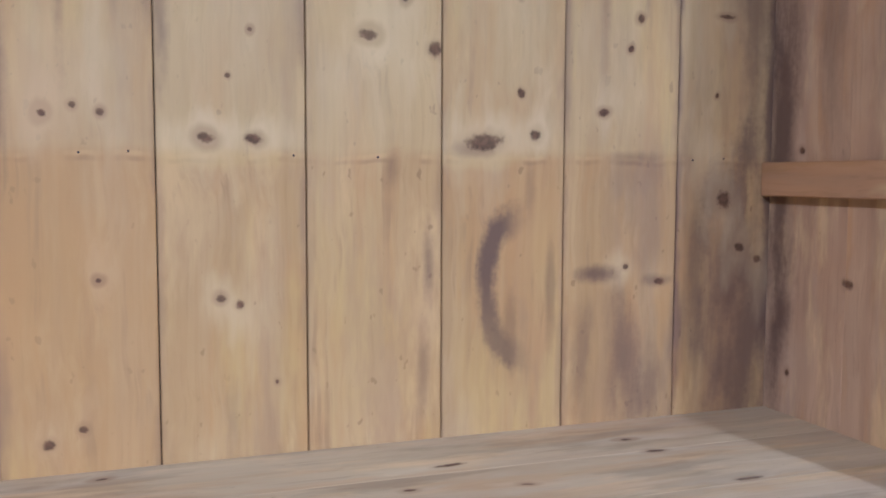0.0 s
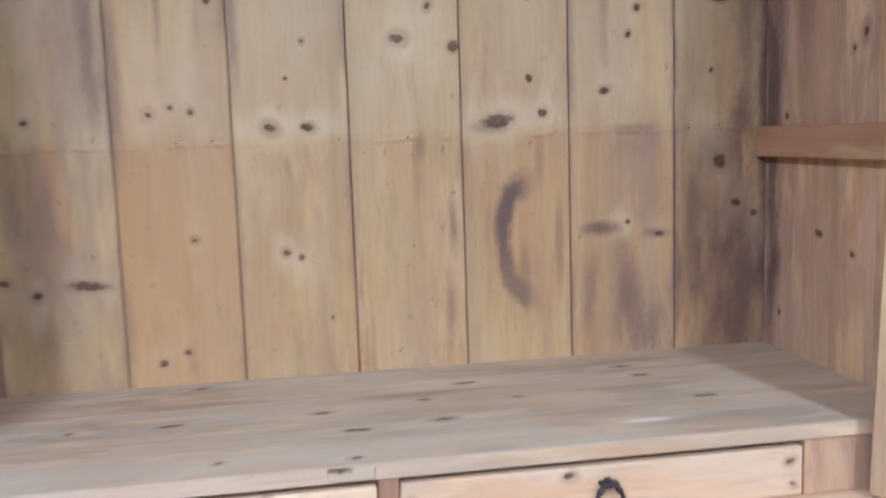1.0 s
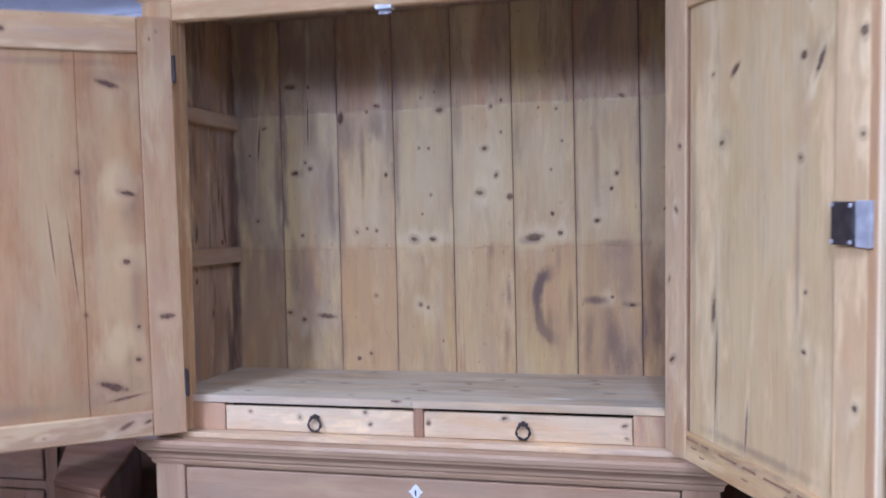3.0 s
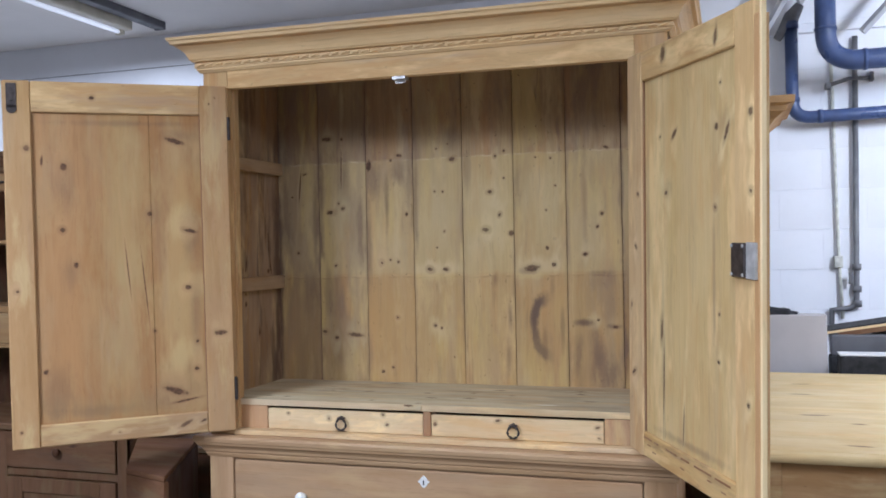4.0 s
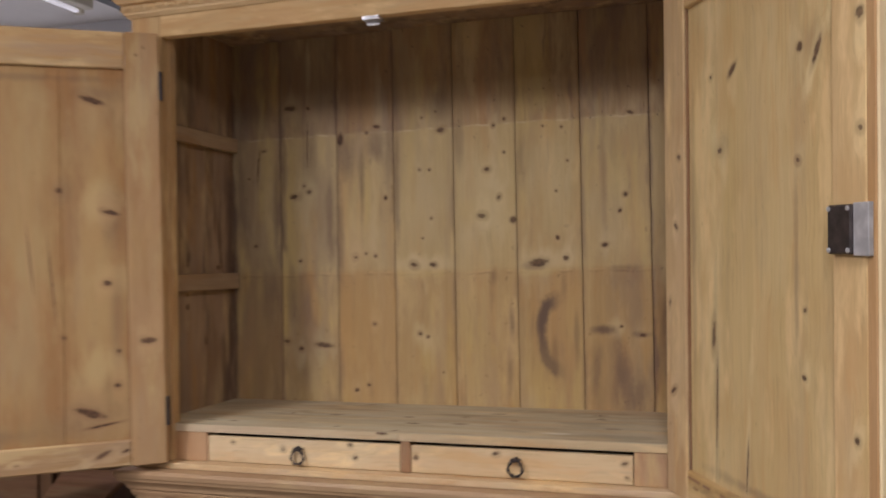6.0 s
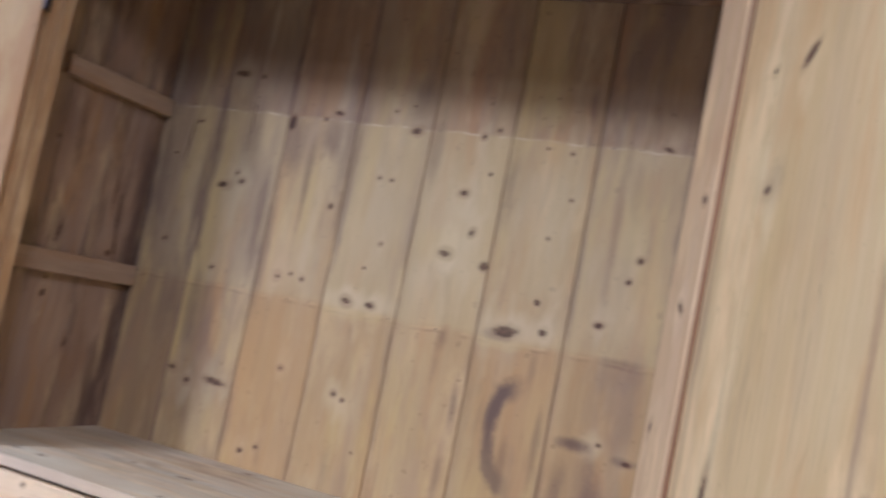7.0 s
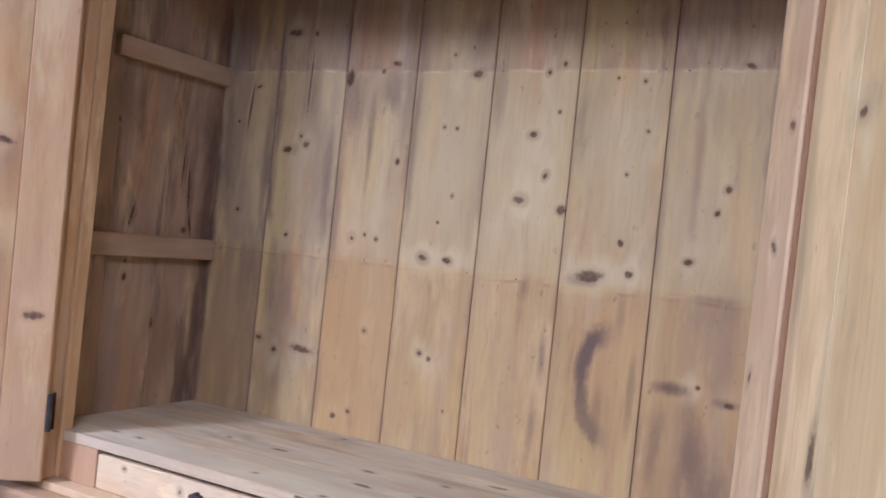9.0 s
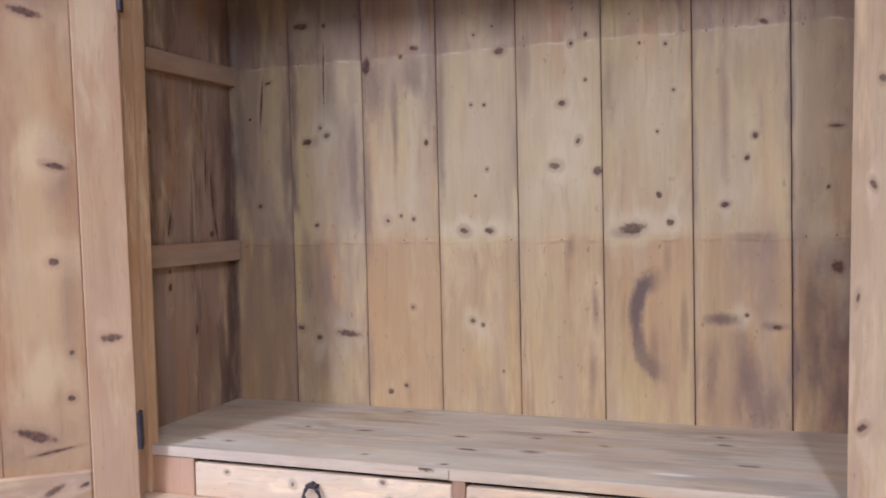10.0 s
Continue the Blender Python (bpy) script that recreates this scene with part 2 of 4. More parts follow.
    bsdf.inputs["Specular IOR Level"].default_value = 0.2 if rough < 0.85 else 0.04
    bump = w.put("ShaderNodeBump")
    bump.inputs["Strength"].default_value, bump.inputs["Distance"].default_value = 0.35, 0.0012
    w.link(w.math("MULTIPLY_ADD", bands, 0.6, fine), bump.inputs["Height"])
    w.link(bump.outputs[0], bsdf.inputs["Normal"])
    return m


def plain(name, colour, rough=0.6, metal=0.0, vary=0.2, scale=9.0, bump=0.15):
    """Paint, plaster, plastic or metal with blotches and fine relief."""
    m, nt, bsdf = nodes_of(name)
    w = Net(nt)
    place = w.put("ShaderNodeTexCoord").outputs["Object"]
    big, small = w.noise(place, scale, 4.0), w.noise(place, scale * 22, 3.0)
    c = w.mix(w.ramp(big, 0.35, 0.7), colour, tuple(v * (1 - vary) for v in colour))
    c = w.mix(w.math("MULTIPLY", w.ramp(small, 0.5, 0.8), vary * 0.6), c, tuple(v * 0.6 for v in colour))
    w.link(c, bsdf.inputs["Base Color"])
    w.link(w.ramp(big, 0.3, 0.7, True, (max(0.03, rough - 0.08), min(1, rough + 0.1))), bsdf.inputs["Roughness"])
    bsdf.inputs["Metallic"].default_value = metal
    b = w.put("ShaderNodeBump")
    b.inputs["Strength"].default_value, b.inputs["Distance"].default_value = bump, 0.002
    w.link(small, b.inputs["Height"])
    w.link(b.outputs[0], bsdf.inputs["Normal"])
    return m


def glowing(name, colour, strength):
    m, nt, bsdf = nodes_of(name)
    bsdf.inputs["Base Color"].default_value = (0.8, 0.8, 0.8, 1)
    bsdf.inputs["Emission Color"].default_value = (*colour, 1)
    bsdf.inputs["Emission Strength"].default_value = strength
    return m


LIGHT, DARK = (0.60, 0.415, 0.215), (0.46, 0.29, 0.14)
M_FRAME = pine("pine_frame", LIGHT, DARK, "z", auto=0.12)
M_RAIL = pine("pine_rail", (0.66, 0.465, 0.245), (0.53, 0.345, 0.17), "x", auto=0.16)
DRAWER_KNOTS = [(-0.495, 1.0, 0.006, 0.004), (-0.151, 1.008, 0.007, 0.005), (-0.137, 0.975, 0.008, 0.006), (-0.345, 0.988, 0.006, 0.007), (0.028, 0.985, 0.008, 0.008),
                (0.237, 1.004, 0.010, 0.005), (0.548, 0.995, 0.010, 0.005), (0.553, 0.962, 0.006, 0.003), (0.30, 0.962, 0.002, 0.002)]
M_DRAWER = pine("pine_drawer", (0.71, 0.555, 0.365), (0.62, 0.455, 0.265), "x", DRAWER_KNOTS, rough=0.55, mottle=0.35, pale_knots=0.15)
M_LEDGE = pine("pine_ledge", (0.68, 0.52, 0.335), (0.58, 0.42, 0.245), "x", auto=0.1, rough=0.55)
M_BASE = pine("pine_base", (0.44, 0.29, 0.175), (0.345, 0.215, 0.125), "x", auto=0.1, rough=0.5, mottle=0.2)
M_BASE_UP = pine("pine_base_upright", (0.44, 0.29, 0.175), (0.345, 0.215, 0.125), "z", auto=0.1, rough=0.5, mottle=0.2)
M_MOULD = pine("pine_moulding", (0.74, 0.545, 0.315), (0.66, 0.465, 0.25), "h", rough=0.5, mottle=0.15, streak=0.1, banding=0.4)
M_BASE_MOULD = pine("pine_base_moulding", (0.47, 0.32, 0.195), (0.37, 0.24, 0.14), "h", rough=0.5, mottle=0.25)
rnd_knots = random.Random(11)
SHELF_KNOTS = [(-0.534, -0.383, 0.013, 0.005), (-0.605, -0.383, 0.017, 0.006), (-0.431, -0.228, 0.01, 0.005), (-0.292, -0.228, 0.02, 0.005), (-0.265, -0.036, 0.013, 0.005), (-0.073, -0.224, 0.017, 0.006), (0.084, -0.196, 0.01, 0.005), (0.163, -0.122, 0.02, 0.005), (0.228, -0.221, 0.013, 0.005), (0.099, -0.3, 0.017, 0.006), (-0.036, -0.426, 0.01, 0.005), (0.5, -0.291, 0.02, 0.005), (0.441, -0.095, 0.013, 0.005), (0.452, -0.154, 0.017, 0.006), (-0.21, -0.402, 0.01, 0.005), (-0.026, -0.316, 0.02, 0.005)]
M_SHELF = pine("pine_cupboard_floor", (0.57, 0.50, 0.365), (0.48, 0.41, 0.29), "x", SHELF_KNOTS, auto=0.5, grey=0.18, rough=0.8, streak=0.18, plane="xy", mottle=0.25, pale_knots=0.3, patches=[(0.373, -0.378, 0.030, 0.007, 0.75, (0.86, 0.86, 0.84)), (-0.2, -0.40, 0.5, 0.045, 0.4, (0.64, 0.575, 0.42))], blot=0.26)
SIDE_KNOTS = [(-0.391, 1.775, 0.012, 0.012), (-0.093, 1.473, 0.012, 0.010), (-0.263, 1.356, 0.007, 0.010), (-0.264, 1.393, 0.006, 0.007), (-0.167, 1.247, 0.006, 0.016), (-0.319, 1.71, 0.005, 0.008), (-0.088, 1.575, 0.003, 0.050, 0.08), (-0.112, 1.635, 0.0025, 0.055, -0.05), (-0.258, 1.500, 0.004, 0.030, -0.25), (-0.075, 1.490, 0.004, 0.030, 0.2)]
SIDE_MARKS = [(-0.257, 1.50, 0.015, 0.035, 0.8), (-0.085, 1.57, 0.016, 0.10, 0.85), (-0.105, 1.63, 0.012, 0.08, 0.7), (-0.018, 1.50, 0.032, 0.60, 0.85), (-0.30, 1.75, 0.05, 0.10, 0.45), (-0.03, 1.10, 0.03, 0.06, 0.6), (-0.15, 1.20, 0.05, 0.10, 0.35)]
M_SIDE = pine("pine_side", (0.43, 0.305, 0.20), (0.31, 0.205, 0.135), "z", SIDE_KNOTS, grey=0.45, blot=0.55, rough=0.75, streak=0.45, mottle=0.6, stains=SIDE_MARKS, plane="yz", pale_knots=0.2)
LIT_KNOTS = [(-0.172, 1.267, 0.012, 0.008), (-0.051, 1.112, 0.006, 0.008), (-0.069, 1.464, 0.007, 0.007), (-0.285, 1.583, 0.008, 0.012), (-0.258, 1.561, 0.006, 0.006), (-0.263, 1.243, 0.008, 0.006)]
M_SIDE_LIT = pine("pine_side_lit", (0.61, 0.43, 0.285), (0.50, 0.335, 0.215), "z", LIT_KNOTS, grey=0.2, blot=0.14, rough=0.72, streak=0.28, plane="yz", pale_knots=0.2,
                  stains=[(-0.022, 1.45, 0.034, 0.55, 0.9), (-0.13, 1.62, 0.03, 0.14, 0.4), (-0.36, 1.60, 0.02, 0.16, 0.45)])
M_EDGE = pine("pine_lit_edge", (0.86, 0.73, 0.50), (0.78, 0.62, 0.38), "z", mottle=0.1, streak=0.05)
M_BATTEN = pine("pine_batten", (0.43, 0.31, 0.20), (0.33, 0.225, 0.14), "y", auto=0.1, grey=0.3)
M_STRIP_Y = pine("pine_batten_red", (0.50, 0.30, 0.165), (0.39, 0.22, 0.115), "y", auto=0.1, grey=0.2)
M_BLOCK = pine("pine_block", (0.42, 0.235, 0.125), (0.29, 0.15, 0.08), "z", auto=0.1, grey=0.25)
M_END = pine("pine_end_block", (0.53, 0.335, 0.195), (0.41, 0.235, 0.13), "z", [(-0.700, 1.006, 0.017, 0.008)], stains=[(-0.71, 0.985, 0.035, 0.05, 0.6)], offset=2.5)
M_LIP = pine("pine_floor_edge", (0.62, 0.50, 0.34), (0.53, 0.41, 0.26), "x", auto=0.12, grey=0.15, mottle=0.3, rough=0.7)
M_OLD = pine("pine_old_dark", (0.10, 0.046, 0.026), (0.066, 0.032, 0.019), "z", auto=0.15, streak=0.0)
M_OLD_X = pine("pine_old_dark_across", (0.10, 0.046, 0.026), (0.066, 0.032, 0.019), "x", auto=0.15, streak=0.0)
M_DRESSER = pine("pine_dresser", (0.18, 0.098, 0.056), (0.12, 0.062, 0.035), "x", auto=0.3, streak=0.0, mottle=0.3)
M_DRESSER_UP = pine("pine_dresser_upright", (0.17, 0.092, 0.053), (0.115, 0.058, 0.033), "z", auto=0.12, streak=0.0, mottle=0.3)
M_DRESSER_PALE = pine("pine_dresser_pale", (0.42, 0.27, 0.14), (0.33, 0.195, 0.095), "x", auto=0.1, streak=0.0, mottle=0.3)
M_CHEST_OLD = pine("pine_old_red", (0.19, 0.10, 0.062), (0.125, 0.064, 0.040), "x", auto=0.25, streak=0.0, mottle=0.3, rough=0.9)
COUNTER_KNOTS = [(rnd_knots.uniform(0.1, 1.3), rnd_knots.uniform(0.1, 1.6), rnd_knots.uniform(0.02, 0.045), rnd_knots.uniform(0.006, 0.011)) for _ in range(16)]
M_COUNTER = pine("pine_counter_top", (0.60, 0.48, 0.28), (0.55, 0.42, 0.225), "x", rough=0.5, mottle=0.12, streak=0.1)
M_COUNTER_TOP = pine("pine_counter_boards", (0.60, 0.48, 0.28), (0.55, 0.42, 0.225), "x", COUNTER_KNOTS, rough=0.5, mottle=0.15, streak=0.1, plane="xy", pale_knots=0.1)
M_GROOVE = pine("pine_groove", (0.30, 0.165, 0.09), (0.22, 0.11, 0.06), "z", mottle=0.2)
M_COUNTER_LOW = pine("pine_counter_apron", (0.46, 0.29, 0.15), (0.36, 0.21, 0.10), "x", auto=0.1)
M_IRON = plain("dark_iron", (0.075, 0.06, 0.055), 0.5, 0.5, 0.4, 40)
M_STEEL = plain("worn_steel", (0.62, 0.62, 0.62), 0.4, 0.35, 0.3, 30)
M_DARKGAP = plain("gap_shade", (0.03, 0.022, 0.018), 0.9, 0.0, 0.3, 30)
M_PORCELAIN = plain("white_porcelain", (0.82, 0.82, 0.80), 0.12, 0.0, 0.05, 8, 0.0)
M_WALL = plain("white_painted_wall", (0.785, 0.80, 0.845), 0.75, 0.0, 0.08, 1.4, 0.3)
M_CEIL = plain("grey_ceiling_board", (0.87, 0.845, 0.815), 0.85, 0.0, 0.10, 0.9, 0.2)
M_DIM = plain("low_bounce_wall", (0.24, 0.23, 0.22), 0.8, 0.0, 0.2, 1.1, 0.3)
M_FLOOR = plain("concrete_floor", (0.20, 0.187, 0.174), 0.7, 0.0, 0.3, 1.2, 0.3)
M_BLUE = plain("blue_painted_pipe", (0.055, 0.085, 0.20), 0.32, 0.0, 0.25, 9, 0.05)
M_GREYPIPE = plain("grey_conduit", (0.16, 0.16, 0.17), 0.5, 0.2, 0.3, 14)
M_STRUT = plain("grey_steel_strut", (0.46, 0.47, 0.50), 0.5, 0.3, 0.2, 14)
M_WHITEPIPE = plain("flaking_white_conduit", (0.62, 0.62, 0.56), 0.6, 0.0, 0.4, 18)
M_BOX = plain("grey_board", (0.42, 0.40, 0.40), 0.75, 0.0, 0.1, 3)
M_CLOTH = plain("black_cloth", (0.02, 0.02, 0.022), 0.9, 0.0, 0.4, 30)
M_TRUNK = plain("dark_trunking", (0.13, 0.13, 0.14), 0.5, 0.3, 0.2, 8)
M_LAMPBODY = plain("cream_lamp_body", (0.62, 0.58, 0.46), 0.45, 0.0, 0.12, 6)
M_TUBE = glowing("fluorescent_tube", (1.0, 0.97, 0.98), 0.55)
M_PAPER = plain("pale_board", (0.62, 0.62, 0.62), 0.7, 0.0, 0.1, 5)


# ---- mesh helpers ----
def box(bm, x0, x1, y0, y1, z0, z1, bevel=0.0015):
    """A box with softened edges, added to bm."""
    made = bmesh.ops.create_cube(bm, size=1.0)["verts"]
    for v in made:
        v.co = Vector(((x0 + x1) / 2 + v.co.x * (x1 - x0), (y0 + y1) / 2 + v.co.y * (y1 - y0), (z0 + z1) / 2 + v.co.z * (z1 - z0)))
    if bevel:
        edges = list({e for v in made for e in v.link_edges})
        bmesh.ops.bevel(bm, geom=edges, offset=bevel, segments=1, affect="EDGES", profile=0.5)
    return bm


def boxes(*rows, bevel=0.0015):
    bm = bmesh.new()
    for r in rows:
        box(bm, *r, bevel=bevel)
    return bm


def part(name, bm, material, parent=None, label="", smooth=False):
    """Links a bmesh as one mesh object, under a thing or a part."""
    bmesh.ops.recalc_face_normals(bm, faces=bm.faces)
    me = bpy.data.meshes.new(name)
    bm.to_mesh(me)
    bm.free()
    me.materials.append(material)
    if smooth:
        for p in me.polygons:
            p.use_smooth = True
    ob = new(name, me)
    ob.parent = parent
    if label:
        ob["label"] = label
    return ob


def thing(name, m, label, category, group="", kind=""):
    ob = new(name)
    ob.empty_display_size = 0.1
    ob.matrix_world = m
    return tagged(ob, label, category, group, kind)


def tube(bm, points, radius, seg=14, close=True):
    """A round bar through the given points."""
    pts = [Vector(p) for p in points]
    rings = []
    up = None
    for i, p in enumerate(pts):
        d = (pts[min(i + 1, len(pts) - 1)] - pts[max(i - 1, 0)]).normalized()
        if up is None or abs(up.dot(d)) > 0.98:
            up = Vector((0, 0, 1)) if abs(d.z) < 0.9 else Vector((1, 0, 0))
        a = d.cross(up).normalized()
        b = a.cross(d).normalized()
        up = b
        r = radius[i] if isinstance(radius, (list, tuple)) else radius
        rings.append([bm.verts.new(p + r * (math.cos(2 * math.pi * j / seg) * a + math.sin(2 * math.pi * j / seg) * b)) for j in range(seg)])
    for r0, r1 in zip(rings, rings[1:]):
        for j in range(seg):
            bm.faces.new((r0[j], r0[(j + 1) % seg], r1[(j + 1) % seg], r1[j]))
    if close:
        bm.faces.new(rings[0][::-1])
        bm.faces.new(rings[-1])
    return bm


def bend(a, corner, b, r, n=7):
    """Points from a to b with a rounded corner of radius r."""
    a, c, b = Vector(a), Vector(corner), Vector(b)
    da, db = (a - c).normalized(), (b - c).normalized()
    p0, p1 = c + da * r, c + db * r
    mids = [((1 - t) ** 2) * p0 + 2 * t * (1 - t) * c + t * t * p1 for t in [i / n for i in range(n + 1)]]
    return [a] + mids + [b]


def lathe(profile, seg=24, axis="y"):
    """A turned form from (radius, height) pairs, about an axis."""
    bm = bmesh.new()
    rings = []
    for r, h in profile:
        ring = []
        for j in range(seg):
            c, s = r * math.cos(2 * math.pi * j / seg), r * math.sin(2 * math.pi * j / seg)
            ring.append(bm.verts.new((c, -h, s) if axis == "y" else (c, s, h)))
        rings.append(ring)
    for r0, r1 in zip(rings, rings[1:]):
        for j in range(seg):
            bm.faces.new((r0[j], r0[(j + 1) % seg], r1[(j + 1) % seg], r1[j]))
    bm.faces.new(rings[0])
    bm.faces.new(rings[-1])
    return bm


def moulded(profile, half, front, back):
    """A moulding run round the front and both ends of a case, mitred at the corners. profile: (outward, z) pairs."""
    bm = bmesh.new()
    rows = []
    for out, z in profile:
        rows.append([bm.verts.new(p) for p in ((-half - out, back, z), (-half - out, front - out, z), (half + out, front - out, z), (half + out, back, z))])
    n = len(rows)
    for i in range(n):
        a, b = rows[i], rows[(i + 1) % n]
        for j in range(3):
            bm.faces.new((a[j], a[j + 1], b[j + 1], b[j]))
    bm.faces.new([r[0] for r in rows])
    bm.faces.new([r[3] for r in rows][::-1])
    return bm


# ---- the room ----
def structure(name, bm, material, label, category):
    return tagged(part(name, bm, material), label, category, kind="structure")


W, E, S, N = -4.9, 5.2, -8.2, 2.2
structure("floor", boxes((W - 0.2, E + 0.2, S - 0.2, N + 0.2, -0.12, 0.0), bevel=0), M_FLOOR, "worn grey concrete workshop floor", "floor")
structure("ceiling", boxes((W - 0.2, E + 0.2, S - 0.2, N + 0.2, CEIL, CEIL + 0.12), bevel=0), M_CEIL, "flat grey painted board ceiling", "ceiling")
wall_north = structure("wall_north", boxes((W - 0.2, E + 0.2, N, N + 0.2, 0, CEIL), bevel=0), M_WALL, "white painted concrete block wall behind the furniture", "wall")
structure("wall_south", boxes((W - 0.2, E + 0.2, S - 0.2, S, 0, CEIL), bevel=0), M_DIM, "plain dark grey wall added out of view to limit bounced light", "wall")
structure("wall_west", boxes((W - 0.2, W, S, N, 0, CEIL), bevel=0), M_DIM, "plain dark grey side wall added out of view to limit bounced light", "wall")
structure("wall_east", boxes((E, E + 0.2, S, N, 0, CEIL), bevel=0), M_DIM, "plain dark grey side wall added out of view to limit bounced light", "wall")
structure("trim", boxes((W, -1.4, N - 0.006, N - 0.0005, 2.852, 2.855), bevel=0), M_TRUNK, "thin dark joint line along the white wall", "trim")
structure("beam", boxes((0.4, 4.6, N - 0.03, N, 2.70, 2.76), bevel=0.004), M_WALL, "white boxed beam along the top of the wall", "beam")

# the tubes' battens under the ceiling; all but the first are added, out of view
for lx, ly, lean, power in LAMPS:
    lamp = thing("ceiling_light", pose(lx, ly, CEIL - 0.035), "cream fluorescent batten with one white tube, one of nine, eight added unseen", "ceiling light", "fluorescent battens")
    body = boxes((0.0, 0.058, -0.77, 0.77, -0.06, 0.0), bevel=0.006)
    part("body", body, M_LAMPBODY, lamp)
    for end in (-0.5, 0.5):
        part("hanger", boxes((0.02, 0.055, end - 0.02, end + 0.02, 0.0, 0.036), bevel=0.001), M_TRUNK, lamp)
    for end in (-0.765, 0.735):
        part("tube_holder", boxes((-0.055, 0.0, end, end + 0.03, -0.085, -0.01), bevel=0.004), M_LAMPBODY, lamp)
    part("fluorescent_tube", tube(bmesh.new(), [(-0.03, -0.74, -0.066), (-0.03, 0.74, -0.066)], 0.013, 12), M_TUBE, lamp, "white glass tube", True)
trunk = thing("cable_trunking", pose(-2.63, 0.55, CEIL, 0, 0, 0), "dark grey metal cable trunking under the ceiling", "trunking")
part("channel", boxes((-0.035, 0.035, -3.2, 1.34, -0.05, 0.0), bevel=0.004), M_TRUNK, trunk)
part("end_cap", boxes((-0.038, 0.038, 1.335, 1.36, -0.054, 0.0), bevel=0.003), M_TRUNK, trunk)


# ---- the chest that carries the cupboard ----
HALF, FRONT = 0.777, -0.49
chest = thing("chest_of_drawers", pose(0, 0, 0), "stripped pine chest of drawers carrying a two-door cupboard", "chest of drawers")
part("carcass", boxes((-HALF, -HALF + 0.022, FRONT + 0.03, 0.02, 0.0, 0.90), (HALF - 0.022, HALF, FRONT + 0.03, 0.02, 0.0, 0.90),
                      (-HALF, HALF, 0.005, 0.02, 0.05, 0.90), (-HALF, HALF, FRONT + 0.03, 0.02, 0.88, 0.90)), M_BASE_UP, chest)
for side in (-1, 1):
    a, b = sorted((side * 0.686, side * HALF))
    part("pilaster", boxes((a, b, FRONT - 0.004, FRONT + 0.028, 0.10, 0.86), bevel=0.003), M_BASE_UP, chest)
part("plinth", boxes((-HALF - 0.012, HALF + 0.012, FRONT - 0.02, 0.02, 0.0, 0.10), bevel=0.004), M_BASE, chest)
part("rail", boxes((-0.685, 0.685, FRONT, FRONT + 0.028, 0.846, 0.872), (-0.685, 0.685, FRONT, FRONT + 0.028, 0.590, 0.608), (-0.685, 0.685, FRONT, FRONT + 0.028, 0.348, 0.366)), M_BASE, chest)
part("top_moulding", moulded([(0.0, 0.852), (0.006, 0.852), (0.010, 0.862), (0.010, 0.868), (0.016, 0.872), (0.018, 0.880), (0.024, 0.888), (0.034, 0.896),
                              (0.036, 0.903), (0.040, 0.906), (0.042, 0.918), (0.038, 0.926), (0.0, 0.9275)], HALF, FRONT, 0.02), M_BASE_MOULD, chest)
part("top", boxes((-HALF + 0.001, HALF - 0.001, FRONT + 0.001, 0.02, 0.900, 0.928), bevel=0), M_BASE, chest)


def porcelain_knob(x, z, parent):
    k = part("knob", lathe([(0.009, 0.0), (0.009, 0.010), (0.013, 0.014), (0.0185, 0.020), (0.0205, 0.027), (0.019, 0.034), (0.013, 0.039), (0.005, 0.041)], 28), M_PORCELAIN, parent, "white porcelain knob", True)
    k.location = (x, FRONT - 0.002, z)
    s = part("knob_screw", lathe([(0.004, 0.0), (0.004, 0.0435), (0.002, 0.045)], 12), M_IRON, parent, "dark screw in the knob", True)
    s.location = (x, FRONT - 0.002, z)


def diamond_plate(x, z, parent):
    bm = bmesh.new()
    outline = [(0.021, 0), (0.012, 0.006), (0.010, 0.012), (0, 0.021), (-0.010, 0.012), (-0.012, 0.006), (-0.021, 0), (-0.012, -0.006), (-0.010, -0.012), (0, -0.021), (0.010, -0.012), (0.012, -0.006)]
    low = [bm.verts.new((px, 0.0, pz)) for px, pz in outline]
    top = [bm.verts.new((px * 0.94, -0.0025, pz * 0.94)) for px, pz in outline]
    bm.faces.new(top)
    for i in range(12):
        bm.faces.new((low[i], low[(i + 1) % 12], top[(i + 1) % 12], top[i]))
    plate = part("escutcheon", bm, M_PORCELAIN, parent, "white diamond keyhole plate")
    plate.location = (x, FRONT - 0.001, z)
    hole = part("keyhole", boxes((-0.0022, 0.0022, -0.004, -0.002, -0.010, 0.005), bevel=0.0008), M_DARKGAP, parent)
    hole.location = (x, FRONT - 0.001, z)


for z0, z1 in ((0.611, 0.843), (0.369, 0.587), (0.105, 0.345)):
    drawer = part("drawer", boxes((-0.682, 0.682, FRONT - 0.001, FRONT + 0.024, z0, z1), bevel=0.003), M_BASE, chest)
    for kx in (-0.42, 0.42):
        porcelain_knob(kx, (z0 + z1) / 2 + 0.008, drawer)
    diamond_plate(0.0, z1 - 0.035, drawer)
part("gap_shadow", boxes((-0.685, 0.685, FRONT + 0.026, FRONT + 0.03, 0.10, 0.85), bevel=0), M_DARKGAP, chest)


# ---- the cupboard ----
IN = 0.759
FLOOR_Z, RAIL_Z, TOP_Z = 1.045, 2.106, 2.20
cupboard = thing("linen_cupboard", pose(0, 0, 0.928), "open two-door stripped pine linen cupboard standing on a chest", "cupboard")
BASE = Matrix.Translation((0, 0, -0.928))


